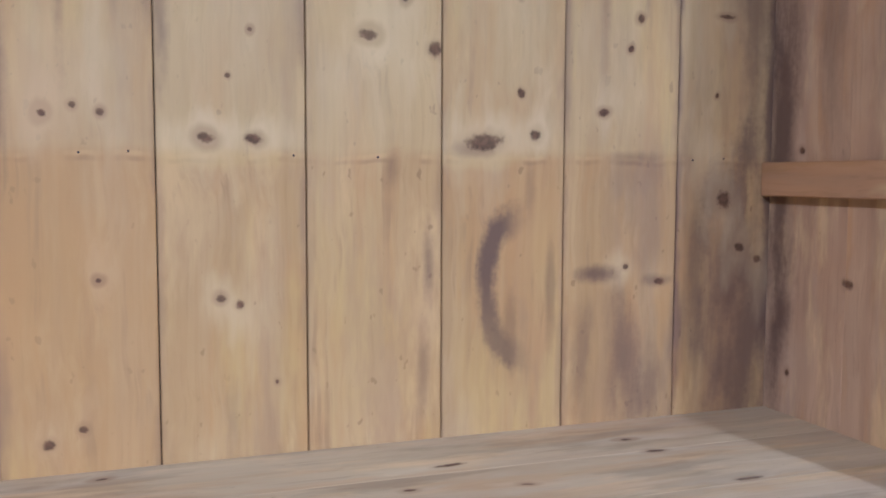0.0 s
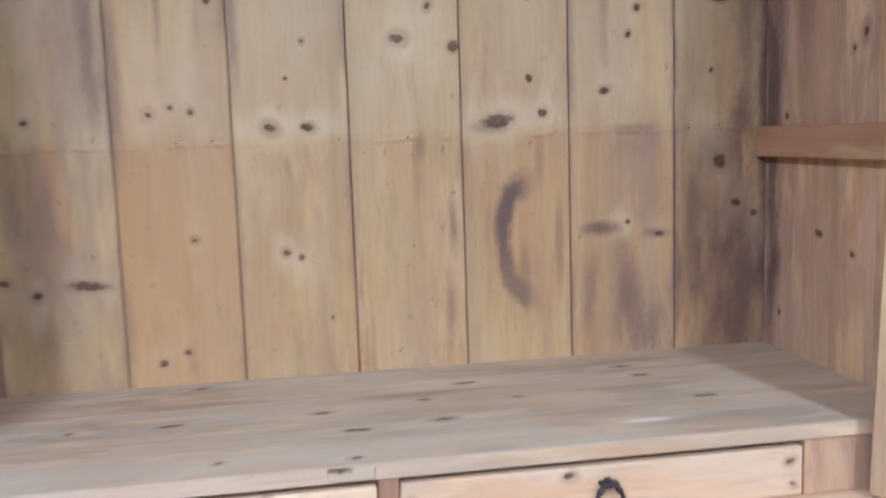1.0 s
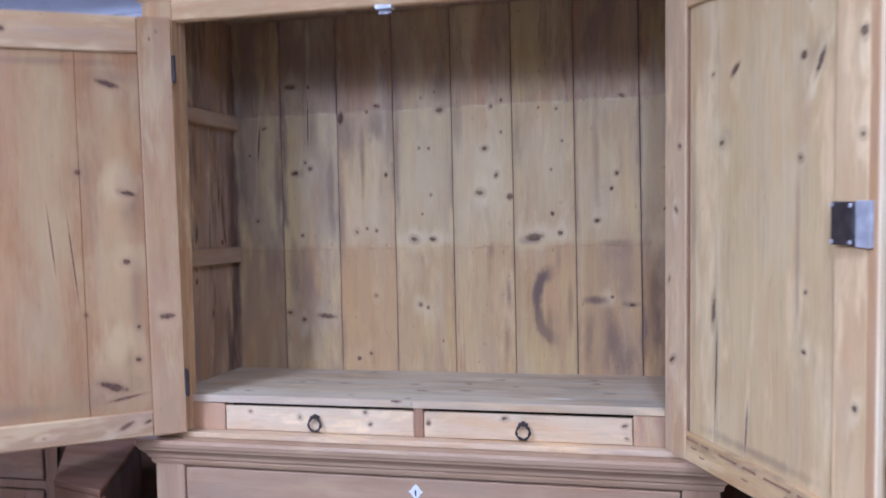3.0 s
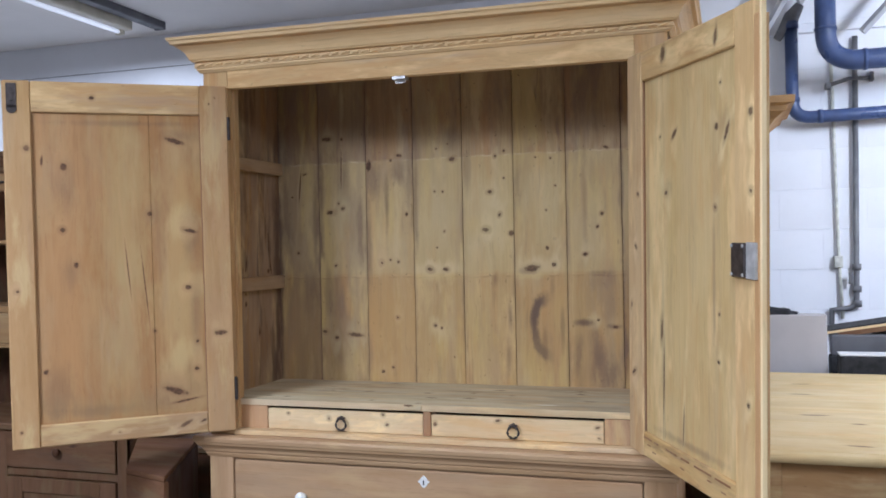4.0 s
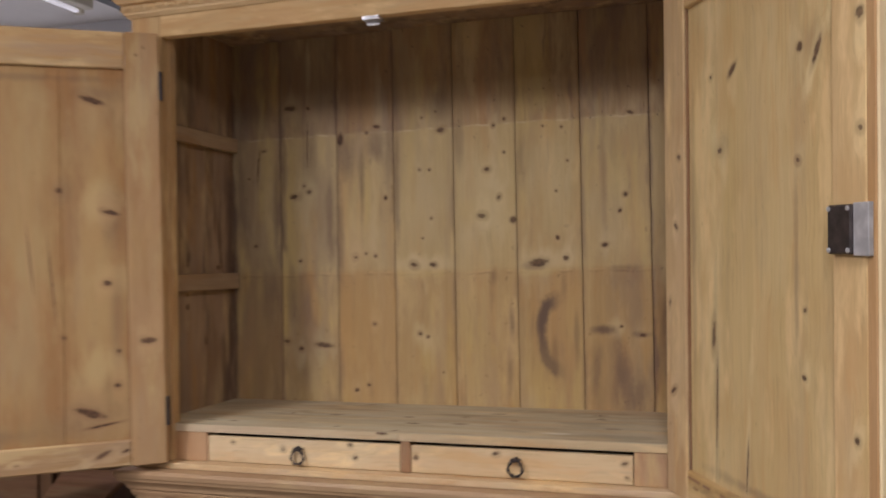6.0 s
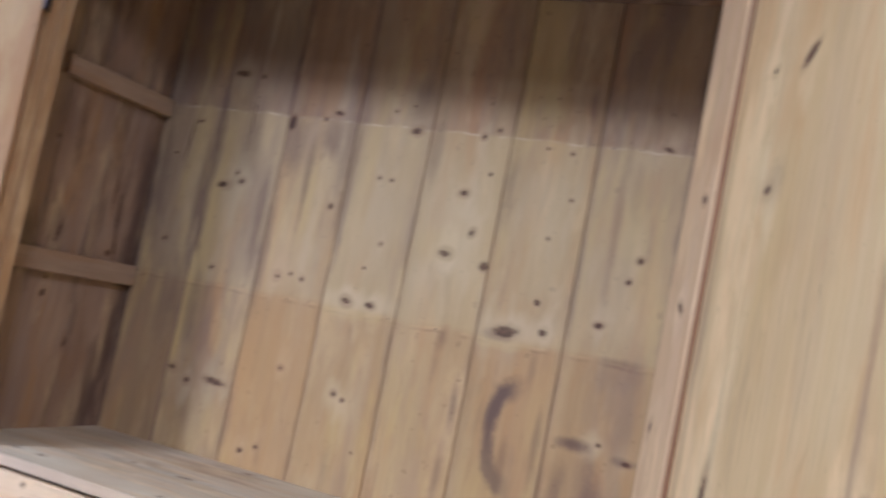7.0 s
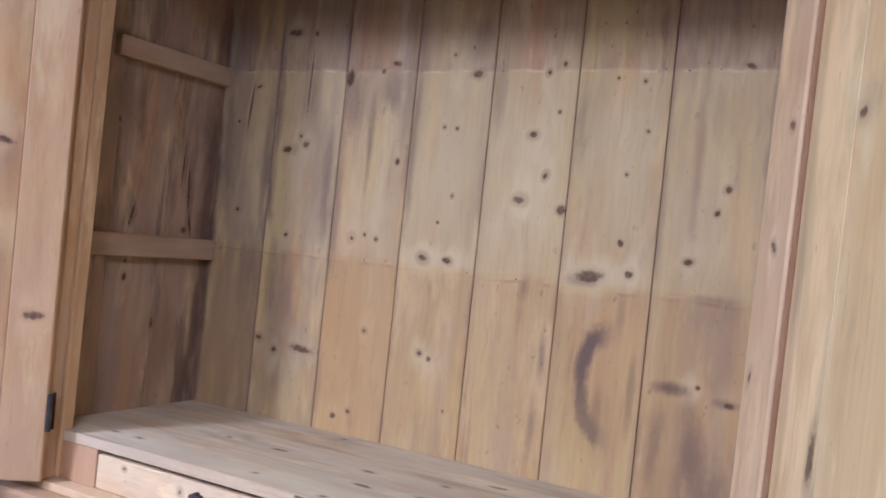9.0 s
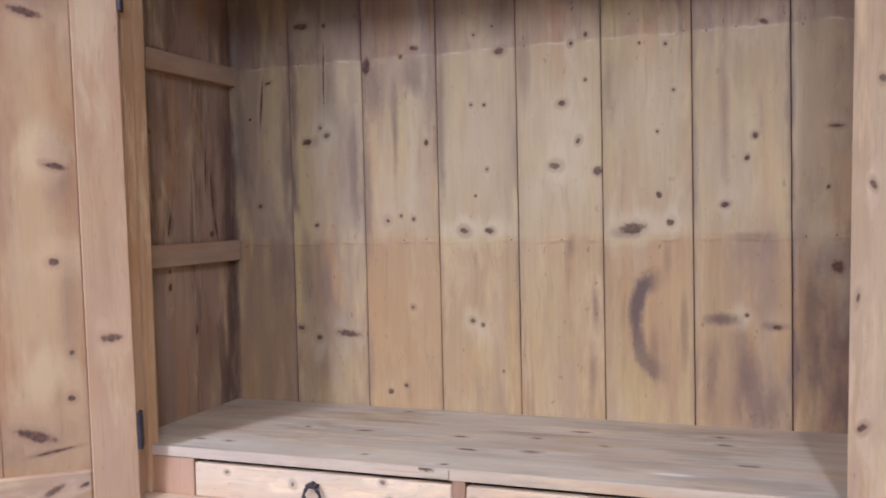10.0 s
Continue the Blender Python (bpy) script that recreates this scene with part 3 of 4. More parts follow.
def piece(name, bm, material, parent=None, label="", smooth=False):
    """A part of the cupboard, built at its height over the floor of the room."""
    ob = part(name, bm, material, parent or cupboard, label, smooth)
    ob.matrix_basis = BASE if parent is None else Matrix()
    return ob


B_LIGHT, B_DARK = (0.48, 0.355, 0.20), (0.375, 0.265, 0.145)
SEAMS = (-0.7588, -0.583, -0.384, -0.193, 0.0, 0.193, 0.385, 0.581, 0.7588)
KNOTS = [
    [(-0.643, 1.847, 0.013, 0.005), (-0.699, 1.760, 0.005, 0.004), (-0.677, 1.540, 0.009, 0.007), (-0.664, 1.80, 0.0025, 0.06)],
    [(-0.545, 1.979, 0.020, 0.008), (-0.483, 1.976, 0.006, 0.008), (-0.537, 1.695, 0.019, 0.011), (-0.500, 1.728, 0.005, 0.005), (-0.482, 1.709, 0.009, 0.008),
     (-0.516, 1.489, 0.008, 0.006), (-0.567, 1.233, 0.016, 0.009), (-0.517, 1.210, 0.010, 0.009), (-0.437, 1.222, 0.028, 0.008), (-0.487, 1.86, 0.0022, 0.08)],
    [(-0.373, 1.869, 0.012, 0.020), (-0.282, 1.885, 0.008, 0.008), (-0.248, 1.902, 0.013, 0.007), (-0.221, 1.679, 0.006, 0.008), (-0.324, 1.497, 0.008, 0.008),
     (-0.289, 1.508, 0.005, 0.005), (-0.257, 1.500, 0.008, 0.007), (-0.264, 1.289, 0.006, 0.005), (-0.327, 1.084, 0.009, 0.008), (-0.286, 1.100, 0.008, 0.007)],
    [(-0.099, 1.920, 0.005, 0.005), (-0.039, 1.878, 0.017, 0.010), (-0.055, 1.936, 0.004, 0.004), (-0.108, 1.761, 0.005, 0.005), (-0.077, 1.759, 0.006, 0.005),
     (-0.073, 1.611, 0.004, 0.004), (-0.102, 1.551, 0.004, 0.004), (-0.131, 1.470, 0.015, 0.009), (-0.070, 1.470, 0.013, 0.008), (-0.114, 1.260, 0.008, 0.007),
     (-0.090, 1.251, 0.007, 0.007), (-0.042, 1.144, 0.004, 0.005)],
    [(0.127, 1.881, 0.005, 0.005), (0.160, 1.898, 0.006, 0.007), (0.158, 1.800, 0.005, 0.005), (0.104, 1.751, 0.012, 0.009), (0.140, 1.667, 0.006, 0.008),
     (0.086, 1.613, 0.015, 0.009), (0.182, 1.598, 0.011, 0.010)],
    [(0.276, 1.870, 0.004, 0.004), (0.331, 1.864, 0.004, 0.004), (0.347, 1.765, 0.005, 0.005), (0.312, 1.678, 0.004, 0.004), (0.314, 1.542, 0.006, 0.008),
     (0.258, 1.471, 0.027, 0.012), (0.337, 1.482, 0.009, 0.009)],
    [(0.529, 1.893, 0.013, 0.006), (0.512, 1.660, 0.007, 0.007), (0.495, 1.614, 0.006, 0.006), (0.450, 1.518, 0.011, 0.006),
     (0.492, 1.285, 0.005, 0.005), (0.552, 1.260, 0.010, 0.006)],
    [(0.665, 1.672, 0.017, 0.004), (0.650, 1.549, 0.004, 0.005), (0.668, 1.386, 0.015, 0.017), (0.70, 1.31, 0.012, 0.010), (0.735, 1.29, 0.012, 0.010)],
]
BOARD_MARKS = {
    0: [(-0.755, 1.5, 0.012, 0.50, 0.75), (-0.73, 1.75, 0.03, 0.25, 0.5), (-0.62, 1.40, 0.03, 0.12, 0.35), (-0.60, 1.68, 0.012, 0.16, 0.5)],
    1: [(-0.48, 1.83, 0.03, 0.09, 0.5), (-0.55, 1.40, 0.02, 0.10, 0.3), (-0.572, 1.75, 0.012, 0.20, 0.6), (-0.41, 1.60, 0.014, 0.14, 0.5), (-0.50, 1.13, 0.03, 0.05, 0.3)],
    2: [(-0.36, 1.84, 0.03, 0.10, 0.6), (-0.25, 1.85, 0.03, 0.05, 0.4), (-0.30, 1.70, 0.009, 0.14, 0.45), (-0.374, 1.58, 0.014, 0.20, 0.5), (-0.21, 1.80, 0.015, 0.15, 0.4)],
    3: [(-0.183, 1.75, 0.010, 0.20, 0.45), (-0.04, 1.95, 0.03, 0.06, 0.4), (-0.10, 1.10, 0.012, 0.05, 0.25)],
    4: [(0.172, 1.29, 0.010, 0.06, 0.6), (0.165, 1.15, 0.012, 0.10, 0.4), (0.12, 1.43, 0.012, 0.03, 0.4), (0.02, 1.85, 0.012, 0.10, 0.35)],
    5: [(0.30, 1.19, 0.010, 0.06, 0.4), (0.365, 1.25, 0.008, 0.08, 0.4), (0.33, 1.40, 0.012, 0.06, 0.3), (0.24, 1.46, 0.03, 0.012, 0.5), (0.21, 1.80, 0.012, 0.12, 0.35)],
    6: [(0.490, 1.14, 0.030, 0.11, 0.6), (0.437, 1.275, 0.040, 0.013, 0.8), (0.54, 1.10, 0.02, 0.08, 0.5), (0.42, 1.15, 0.02, 0.08, 0.4), (0.50, 1.45, 0.04, 0.012, 0.4), (0.548, 1.262, 0.030, 0.011, 0.75), (0.45, 1.70, 0.012, 0.15, 0.35)],
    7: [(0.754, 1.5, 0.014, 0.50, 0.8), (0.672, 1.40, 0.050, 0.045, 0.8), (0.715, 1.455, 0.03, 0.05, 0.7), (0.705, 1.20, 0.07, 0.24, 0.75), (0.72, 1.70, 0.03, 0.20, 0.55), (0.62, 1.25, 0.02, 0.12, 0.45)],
}
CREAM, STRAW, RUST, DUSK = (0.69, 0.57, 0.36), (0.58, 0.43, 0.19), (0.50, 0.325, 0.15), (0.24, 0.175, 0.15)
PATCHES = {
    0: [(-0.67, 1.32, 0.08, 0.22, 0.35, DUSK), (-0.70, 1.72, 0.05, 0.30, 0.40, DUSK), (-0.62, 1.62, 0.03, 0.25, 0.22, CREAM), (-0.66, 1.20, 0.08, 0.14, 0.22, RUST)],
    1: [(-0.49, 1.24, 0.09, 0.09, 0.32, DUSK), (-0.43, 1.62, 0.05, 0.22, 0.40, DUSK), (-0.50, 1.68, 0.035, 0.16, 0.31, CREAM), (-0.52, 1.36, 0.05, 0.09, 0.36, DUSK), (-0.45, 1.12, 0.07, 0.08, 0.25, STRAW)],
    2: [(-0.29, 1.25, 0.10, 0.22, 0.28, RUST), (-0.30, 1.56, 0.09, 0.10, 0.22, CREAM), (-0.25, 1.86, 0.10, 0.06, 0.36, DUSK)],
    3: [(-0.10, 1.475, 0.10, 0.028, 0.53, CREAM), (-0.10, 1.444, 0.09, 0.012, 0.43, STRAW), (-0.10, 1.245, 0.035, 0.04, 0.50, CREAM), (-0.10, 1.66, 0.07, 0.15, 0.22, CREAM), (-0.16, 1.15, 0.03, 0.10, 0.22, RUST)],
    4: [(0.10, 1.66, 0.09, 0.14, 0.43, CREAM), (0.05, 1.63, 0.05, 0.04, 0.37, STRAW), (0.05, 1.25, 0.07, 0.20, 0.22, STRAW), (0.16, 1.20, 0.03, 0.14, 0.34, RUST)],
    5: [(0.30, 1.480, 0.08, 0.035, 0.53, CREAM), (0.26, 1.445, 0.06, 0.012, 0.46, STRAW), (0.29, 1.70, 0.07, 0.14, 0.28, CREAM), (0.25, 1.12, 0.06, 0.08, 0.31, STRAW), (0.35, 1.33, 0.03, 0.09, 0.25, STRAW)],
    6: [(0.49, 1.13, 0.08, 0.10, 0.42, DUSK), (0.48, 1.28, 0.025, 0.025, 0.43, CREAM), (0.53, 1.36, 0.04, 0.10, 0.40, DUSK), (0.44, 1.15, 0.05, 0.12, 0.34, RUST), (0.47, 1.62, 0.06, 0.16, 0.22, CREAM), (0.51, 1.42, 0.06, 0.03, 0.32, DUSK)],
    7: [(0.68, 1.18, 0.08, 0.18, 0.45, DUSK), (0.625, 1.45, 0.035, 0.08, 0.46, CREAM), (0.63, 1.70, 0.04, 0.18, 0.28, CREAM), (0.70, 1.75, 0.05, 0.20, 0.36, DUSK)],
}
TONES = [(0.84, 0.82, 0.80), (0.88, 0.88, 0.88), (1.04, 0.94, 0.89), (1.02, 1.02, 1.00), (1.12, 1.13, 1.10), (1.04, 1.05, 1.04), (1.03, 1.01, 1.00), (1.06, 1.03, 1.00)]
for i, (a, b) in enumerate(zip(SEAMS, SEAMS[1:])):
    tone = TONES[i]
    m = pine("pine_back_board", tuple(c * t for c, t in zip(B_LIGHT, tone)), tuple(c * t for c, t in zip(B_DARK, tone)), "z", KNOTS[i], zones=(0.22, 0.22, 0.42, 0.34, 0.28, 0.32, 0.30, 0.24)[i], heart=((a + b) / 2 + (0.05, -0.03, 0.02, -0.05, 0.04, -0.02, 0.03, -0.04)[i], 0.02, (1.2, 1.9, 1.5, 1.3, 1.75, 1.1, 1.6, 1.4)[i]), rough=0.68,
             grey=(0.50, 0.40, 0.26, 0.16, 0.12, 0.15, 0.22, 0.30)[i], stains=BOARD_MARKS.get(i, ()), edges=(a, b, (0.75, 0.65, 0.55, 0.35, 0.25, 0.3, 0.5, 0.8)[i]), arc=(0.343, 1.264, 0.082, 0.112) if i == 5 else None, offset=3.7 * i, wash=(0.75, 0.7, 0.65, 0.55, 0.55, 0.6, 0.7, 0.7)[i], pale_knots=0.48, chill=0.55, patches=PATCHES.get(i, ()), blot=(0.2, 0.12, 0.08, 0.0, 0.0, 0.0, 0.12, 0.18)[i])
    gap = 0.0009 if i not in (0, 2) else 0.0005
    piece("back_board", boxes((a + gap, b - gap, 0.0, 0.014, 1.0, TOP_Z), bevel=0.0015), m)
piece("seam_shade_sheet", boxes((-0.77, 0.77, 0.016, 0.022, 0.95, TOP_Z), bevel=0), M_DARKGAP)
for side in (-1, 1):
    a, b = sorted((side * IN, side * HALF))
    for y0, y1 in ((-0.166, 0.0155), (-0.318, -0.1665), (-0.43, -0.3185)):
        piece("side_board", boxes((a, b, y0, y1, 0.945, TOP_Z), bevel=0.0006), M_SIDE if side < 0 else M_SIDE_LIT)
for side, y0, z0, z1 in ((-1, -0.352, 1.846, 1.892), (-1, -0.425, 1.404, 1.455), (1, -0.425, 1.392, 1.446)):
    a, b = sorted((side * (IN - 0.0005), side * (IN - 0.022)))
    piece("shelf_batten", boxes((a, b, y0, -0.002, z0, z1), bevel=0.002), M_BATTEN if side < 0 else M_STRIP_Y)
for y0, y1 in ((-0.15, -0.0003), (-0.302, -0.1503), (-0.452, -0.3023)):
    piece("floor_board", boxes((-IN + 0.001, IN - 0.001, y0, y1, 1.0235, FLOOR_Z), bevel=0.0007), M_SHELF)
piece("top_board", boxes((-HALF, HALF, FRONT + 0.03, 0.02, TOP_Z, TOP_Z + 0.02)), M_SIDE)
for side in (-1, 1):
    a, b = sorted((side * 0.683, side * HALF))
    piece("post", boxes((a, b, FRONT, FRONT + 0.03, 0.945, 2.172), bevel=0.002), M_FRAME)
    a, b = sorted((side * (0.690 if side > 0 else 0.675), side * HALF * 0.999))
    piece("jamb_strip", boxes((a, b, FRONT + 0.0305, -0.431, 0.945, TOP_Z), bevel=0.002), M_FRAME)
frieze = boxes((-0.6825, 0.6825, FRONT, FRONT + 0.03, RAIL_Z, 2.172), bevel=0.002)
for v in frieze.verts:
    if v.co.z < 2.14:
        v.co.z -= 0.011 * (v.co.x + 0.683) / 1.33
piece("frieze_rail", frieze, M_RAIL)
cornice = moulded([(0.0, 2.166), (0.004, 2.166), (0.008, 2.172), (0.012, 2.174), (0.012, 2.181), (0.017, 2.183), (0.017, 2.1985), (0.012, 2.1995), (0.012, 2.2030), (0.025, 2.2045), (0.027, 2.209),
                   (0.031, 2.212), (0.034, 2.222), (0.040, 2.233), (0.050, 2.243), (0.062, 2.250), (0.064, 2.2505), (0.056, 2.2515), (0.056, 2.2560), (0.075, 2.2580), (0.076, 2.260), (0.078, 2.268), (0.084, 2.271), (0.085, 2.280), (0.0, 2.282)],
                  HALF + 0.004, FRONT - 0.001, 0.02)


def settled(co):
    """The cornice sits about a centimetre lower at one end."""
    return co.z - (0.002 + 0.013 * (co.x + 0.87) / 1.74) * min(1.0, max(0.0, (co.z - 2.166) / 0.05))


for v in cornice.verts:
    v.co.z = settled(v.co)
piece("cornice", cornice, M_MOULD)
piece("cornice_board", boxes((-HALF, HALF, FRONT, 0.02, 2.235, 2.262), bevel=0), M_OLD_X)


def bead_mesh():
    bm = bmesh.new()
    bmesh.ops.create_icosphere(bm, subdivisions=1, radius=1.0)
    for v in bm.verts:
        v.co = Vector((v.co.x * 0.0155 + v.co.z * 0.006, v.co.y * 0.0065, v.co.z * 0.0060))
    me = bpy.data.meshes.new("bead")
    bm.to_mesh(me)
    bm.free()
    me.materials.append(M_MOULD)
    return me


BEAD = bead_mesh()
for i in range(44):
    b = new("bead", BEAD)
    b.parent = cupboard
    b.matrix_basis = BASE @ pose(-0.774 + i * 0.036, FRONT - 0.0205, settled(Vector((-0.774 + i * 0.036, 0, 2.191))))
piece("lock_catch", boxes((-0.083, -0.037, FRONT + 0.001, FRONT + 0.034, RAIL_Z - 0.014, RAIL_Z - 0.001), (-0.078, -0.043, FRONT + 0.02, FRONT + 0.024, RAIL_Z - 0.024, RAIL_Z - 0.012), bevel=0.001), M_STEEL, label="small bright steel lock catch")
# the drawer row under the cupboard floor
piece("ledge", boxes((-0.774, 0.774, FRONT + 0.0005, 0.02, 0.9285, 0.944), bevel=0.0015), M_LEDGE)
for a, b in ((-IN + 0.001, -0.575), (0.569, IN - 0.001)):
    piece("end_block", boxes((a, b, -0.451, -0.425, 0.9445, 1.0225), bevel=0.0015), M_END, label="reddish brown end block")
piece("divider", boxes((-0.012, 0.014, -0.4525, -0.05, 0.9445, 1.031), bevel=0.001), M_BLOCK)
piece("drawer_shade_sheet", boxes((-0.574, 0.568, -0.40, -0.39, 0.9445, 1.0225), bevel=0), M_DARKGAP)


def ring_pull(x, z, parent):
    bm = bmesh.new()
    ring = [(x + (0.0178 - 0.003 * max(0.0, -math.cos(a))) * math.sin(a), -0.463, z - 0.002 - 0.0188 * math.cos(a)) for a in [2 * math.pi * i / 39 for i in range(40)]]
    tube(bm, ring, [0.0024 + 0.0020 * abs(math.sin(3.5 * 2 * math.pi * i / 39)) ** 2 for i in range(40)], 8, close=False)
    pull = piece("ring_pull", bm, M_IRON, parent, "dark iron ring pull", True)
    piece("pull_stud", boxes((x - 0.013, x + 0.013, -0.467, -0.4515, z + 0.015, z + 0.021), (x - 0.005, x + 0.005, -0.466, -0.452, z + 0.013, z + 0.025), bevel=0.002), M_IRON, parent)


for a, b, rx, sag in ((-0.5725, -0.0135, -0.297, 0.0015), (0.0155, 0.5665, 0.287, 0.0045)):
    bm = boxes((a, b, -0.4505, -0.43, 0.9455, 1.0195), bevel=0.002)
    for v in bm.verts:
        if v.co.z > 1.0:
            v.co.z -= 0.0042 + sag * abs(math.sin(3.0 * (v.co.x - a) / (b - a))) + 0.0012
    drawer = piece("drawer", bm, M_DRAWER, label="pale pine drawer front")
    ring_pull(rx, 0.974, drawer)
piece("front_lipping", boxes((-IN + 0.001, IN - 0.001, -0.4545, -0.4523, 1.0240, 1.0444), bevel=0.0010), M_LIP)
piece("ledge_chip", boxes((-0.075, -0.016, -0.4585, -0.4547, 1.027, 1.0445), bevel=0.001), M_SHELF)

# nail heads along the marks of the old shelves
nail_bm = lathe([(0.0017, 0.0), (0.0017, 0.0006), (0.001, 0.0009)], 8)
NAIL = bpy.data.meshes.new("nail")
nail_bm.to_mesh(NAIL)
nail_bm.free()
NAIL.materials.append(M_IRON)
nails = random.Random(3)
for a, b in zip(SEAMS, SEAMS[1:]):
    for level in (1.449, 1.884):
        for f in (0.12, 0.5, 0.88):
            if nails.random() < 0.45:
                k = new("nail", NAIL)
                k.parent = cupboard
                k.matrix_basis = BASE @ pose(a + (b - a) * f + nails.uniform(-0.01, 0.01), 0.0002, level + nails.uniform(-0.004, 0.004))

# ---- the doors ----
L_KNOTS = [(0.516, 1.839, 0.014, 0.016), (0.580, 1.857, 0.004, 0.020), (0.524, 1.636, 0.011, 0.010), (0.487, 1.522, 0.010, 0.013), (0.585, 1.184, 0.010, 0.010), (0.258, 1.683, 0.010, 0.010),
           (0.171, 1.923, 0.032, 0.008, -0.3), (0.130, 1.624, 0.020, 0.006, -0.25), (0.143, 1.436, 0.012, 0.010), (0.118, 1.255, 0.007, 0.007), (0.122, 1.164, 0.009, 0.009), (0.190, 1.094, 0.037, 0.010, -0.35), (0.160, 1.060, 0.040, 0.003, 0.15), (0.252, 1.296, 0.006, 0.006), (0.278, 1.44, 0.0016, 0.11), (0.330, 1.50, 0.0012, 0.08)]
R_KNOTS = [(0.282, 1.845, 0.021, 0.007, -0.65), (0.194, 1.845, 0.008, 0.005), (0.230, 1.692, 0.013, 0.010), (0.515, 1.840, 0.010, 0.009), (0.565, 1.826, 0.006, 0.024, 0.5), (0.534, 1.941, 0.007, 0.005),
           (0.507, 1.649, 0.009, 0.006), (0.199, 1.320, 0.008, 0.030, 0.1), (0.526, 1.396, 0.007, 0.005), (0.521, 1.281, 0.007, 0.005), (0.21, 1.18, 0.003, 0.10), (0.33, 1.08, 0.003, 0.05)]
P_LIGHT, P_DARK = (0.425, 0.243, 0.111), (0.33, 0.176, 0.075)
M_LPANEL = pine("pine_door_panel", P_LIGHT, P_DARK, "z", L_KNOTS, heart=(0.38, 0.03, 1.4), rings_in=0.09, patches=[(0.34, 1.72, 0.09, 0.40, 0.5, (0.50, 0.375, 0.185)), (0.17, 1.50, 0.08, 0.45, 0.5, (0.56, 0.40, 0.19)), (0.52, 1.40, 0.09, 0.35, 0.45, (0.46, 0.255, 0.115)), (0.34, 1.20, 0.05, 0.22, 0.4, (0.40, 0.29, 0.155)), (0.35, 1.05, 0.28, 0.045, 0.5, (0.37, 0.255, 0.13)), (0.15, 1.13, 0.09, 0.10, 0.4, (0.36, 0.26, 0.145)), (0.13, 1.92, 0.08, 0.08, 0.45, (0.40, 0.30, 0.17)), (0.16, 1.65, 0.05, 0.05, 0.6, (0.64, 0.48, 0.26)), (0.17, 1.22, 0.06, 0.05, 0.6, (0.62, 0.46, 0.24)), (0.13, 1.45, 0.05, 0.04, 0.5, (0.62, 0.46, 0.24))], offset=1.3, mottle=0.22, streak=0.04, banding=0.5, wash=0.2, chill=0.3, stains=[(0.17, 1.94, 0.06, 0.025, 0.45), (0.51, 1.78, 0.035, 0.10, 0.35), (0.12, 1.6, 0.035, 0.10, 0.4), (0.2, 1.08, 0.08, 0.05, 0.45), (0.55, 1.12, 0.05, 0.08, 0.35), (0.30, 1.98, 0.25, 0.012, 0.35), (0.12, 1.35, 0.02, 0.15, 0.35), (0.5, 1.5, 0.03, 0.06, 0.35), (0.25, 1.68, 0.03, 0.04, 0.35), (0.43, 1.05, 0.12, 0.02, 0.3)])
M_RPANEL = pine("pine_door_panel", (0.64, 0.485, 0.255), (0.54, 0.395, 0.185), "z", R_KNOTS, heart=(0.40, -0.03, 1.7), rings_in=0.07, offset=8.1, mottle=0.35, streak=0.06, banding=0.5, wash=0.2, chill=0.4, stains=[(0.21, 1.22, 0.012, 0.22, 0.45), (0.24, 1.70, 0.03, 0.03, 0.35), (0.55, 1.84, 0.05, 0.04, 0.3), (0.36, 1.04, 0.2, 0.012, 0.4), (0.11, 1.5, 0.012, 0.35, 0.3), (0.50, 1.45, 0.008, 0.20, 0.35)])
M_LHINGE = pine("pine_stile", (0.475, 0.30, 0.155), DARK, "z", [(0.059, 2.048, 0.003, 0.003), (0.040, 2.069, 0.003, 0.003), (0.042, 1.280, 0.020, 0.009)], offset=2.2, streak=0.1, wash=0.15, chill=0.4)
M_LFREE = pine("pine_stile", (0.475, 0.30, 0.155), DARK, "z", [(0.622, 1.896, 0.013, 0.012), (0.660, 1.444, 0.007, 0.006), (0.66, 1.0, 0.005, 0.005)], offset=4.2, streak=0.1, wash=0.15, chill=0.4)
M_RHINGE = pine("pine_stile", (0.585, 0.42, 0.24), (0.48, 0.315, 0.165), "z", [(0.046, 1.544, 0.013, 0.006, 0.6), (0.012, 1.374, 0.006, 0.013, 0.3), (0.027, 1.180, 0.017, 0.006, -0.5), (0.063, 1.694, 0.010, 0.006, 0.3)], offset=5.4, streak=0.1, wash=0.15, chill=0.4)
M_RFREE = pine("pine_stile", (0.68, 0.49, 0.26), (0.56, 0.38, 0.18), "z", [(0.690, 1.682, 0.008, 0.007), (0.678, 1.209, 0.008, 0.007), (0.690, 1.854, 0.011, 0.010)], offset=6.6, streak=0.1, wash=0.15, chill=0.4)
M_LTOP = pine("pine_door_rail", LIGHT, DARK, "x", [(0.426, 2.059, 0.012, 0.009)], offset=7.7)
M_LLOW = pine("pine_door_rail", (0.47, 0.315, 0.185), (0.38, 0.24, 0.13), "x", [(0.161, 0.985, 0.022, 0.006, 0.5), (0.105, 0.990, 0.012, 0.005, 0.4), (0.37, 0.975, 0.005, 0.003)], offset=9.7)
M_RTOP = pine("pine_door_rail", (0.64, 0.46, 0.23), DARK, "x", [(0.236, 2.062, 0.014, 0.022, 0.3), (0.53, 2.05, 0.007, 0.025, 0.2)], offset=3.1)
M_RLOW = pine("pine_door_rail", (0.60, 0.42, 0.20), (0.48, 0.31, 0.13), "x", [], auto=0.4, blot=0.45, offset=6.1)
M_STRIP = pine("pine_strip", (0.57, 0.36, 0.185), (0.46, 0.27, 0.13), "z", offset=2.9)
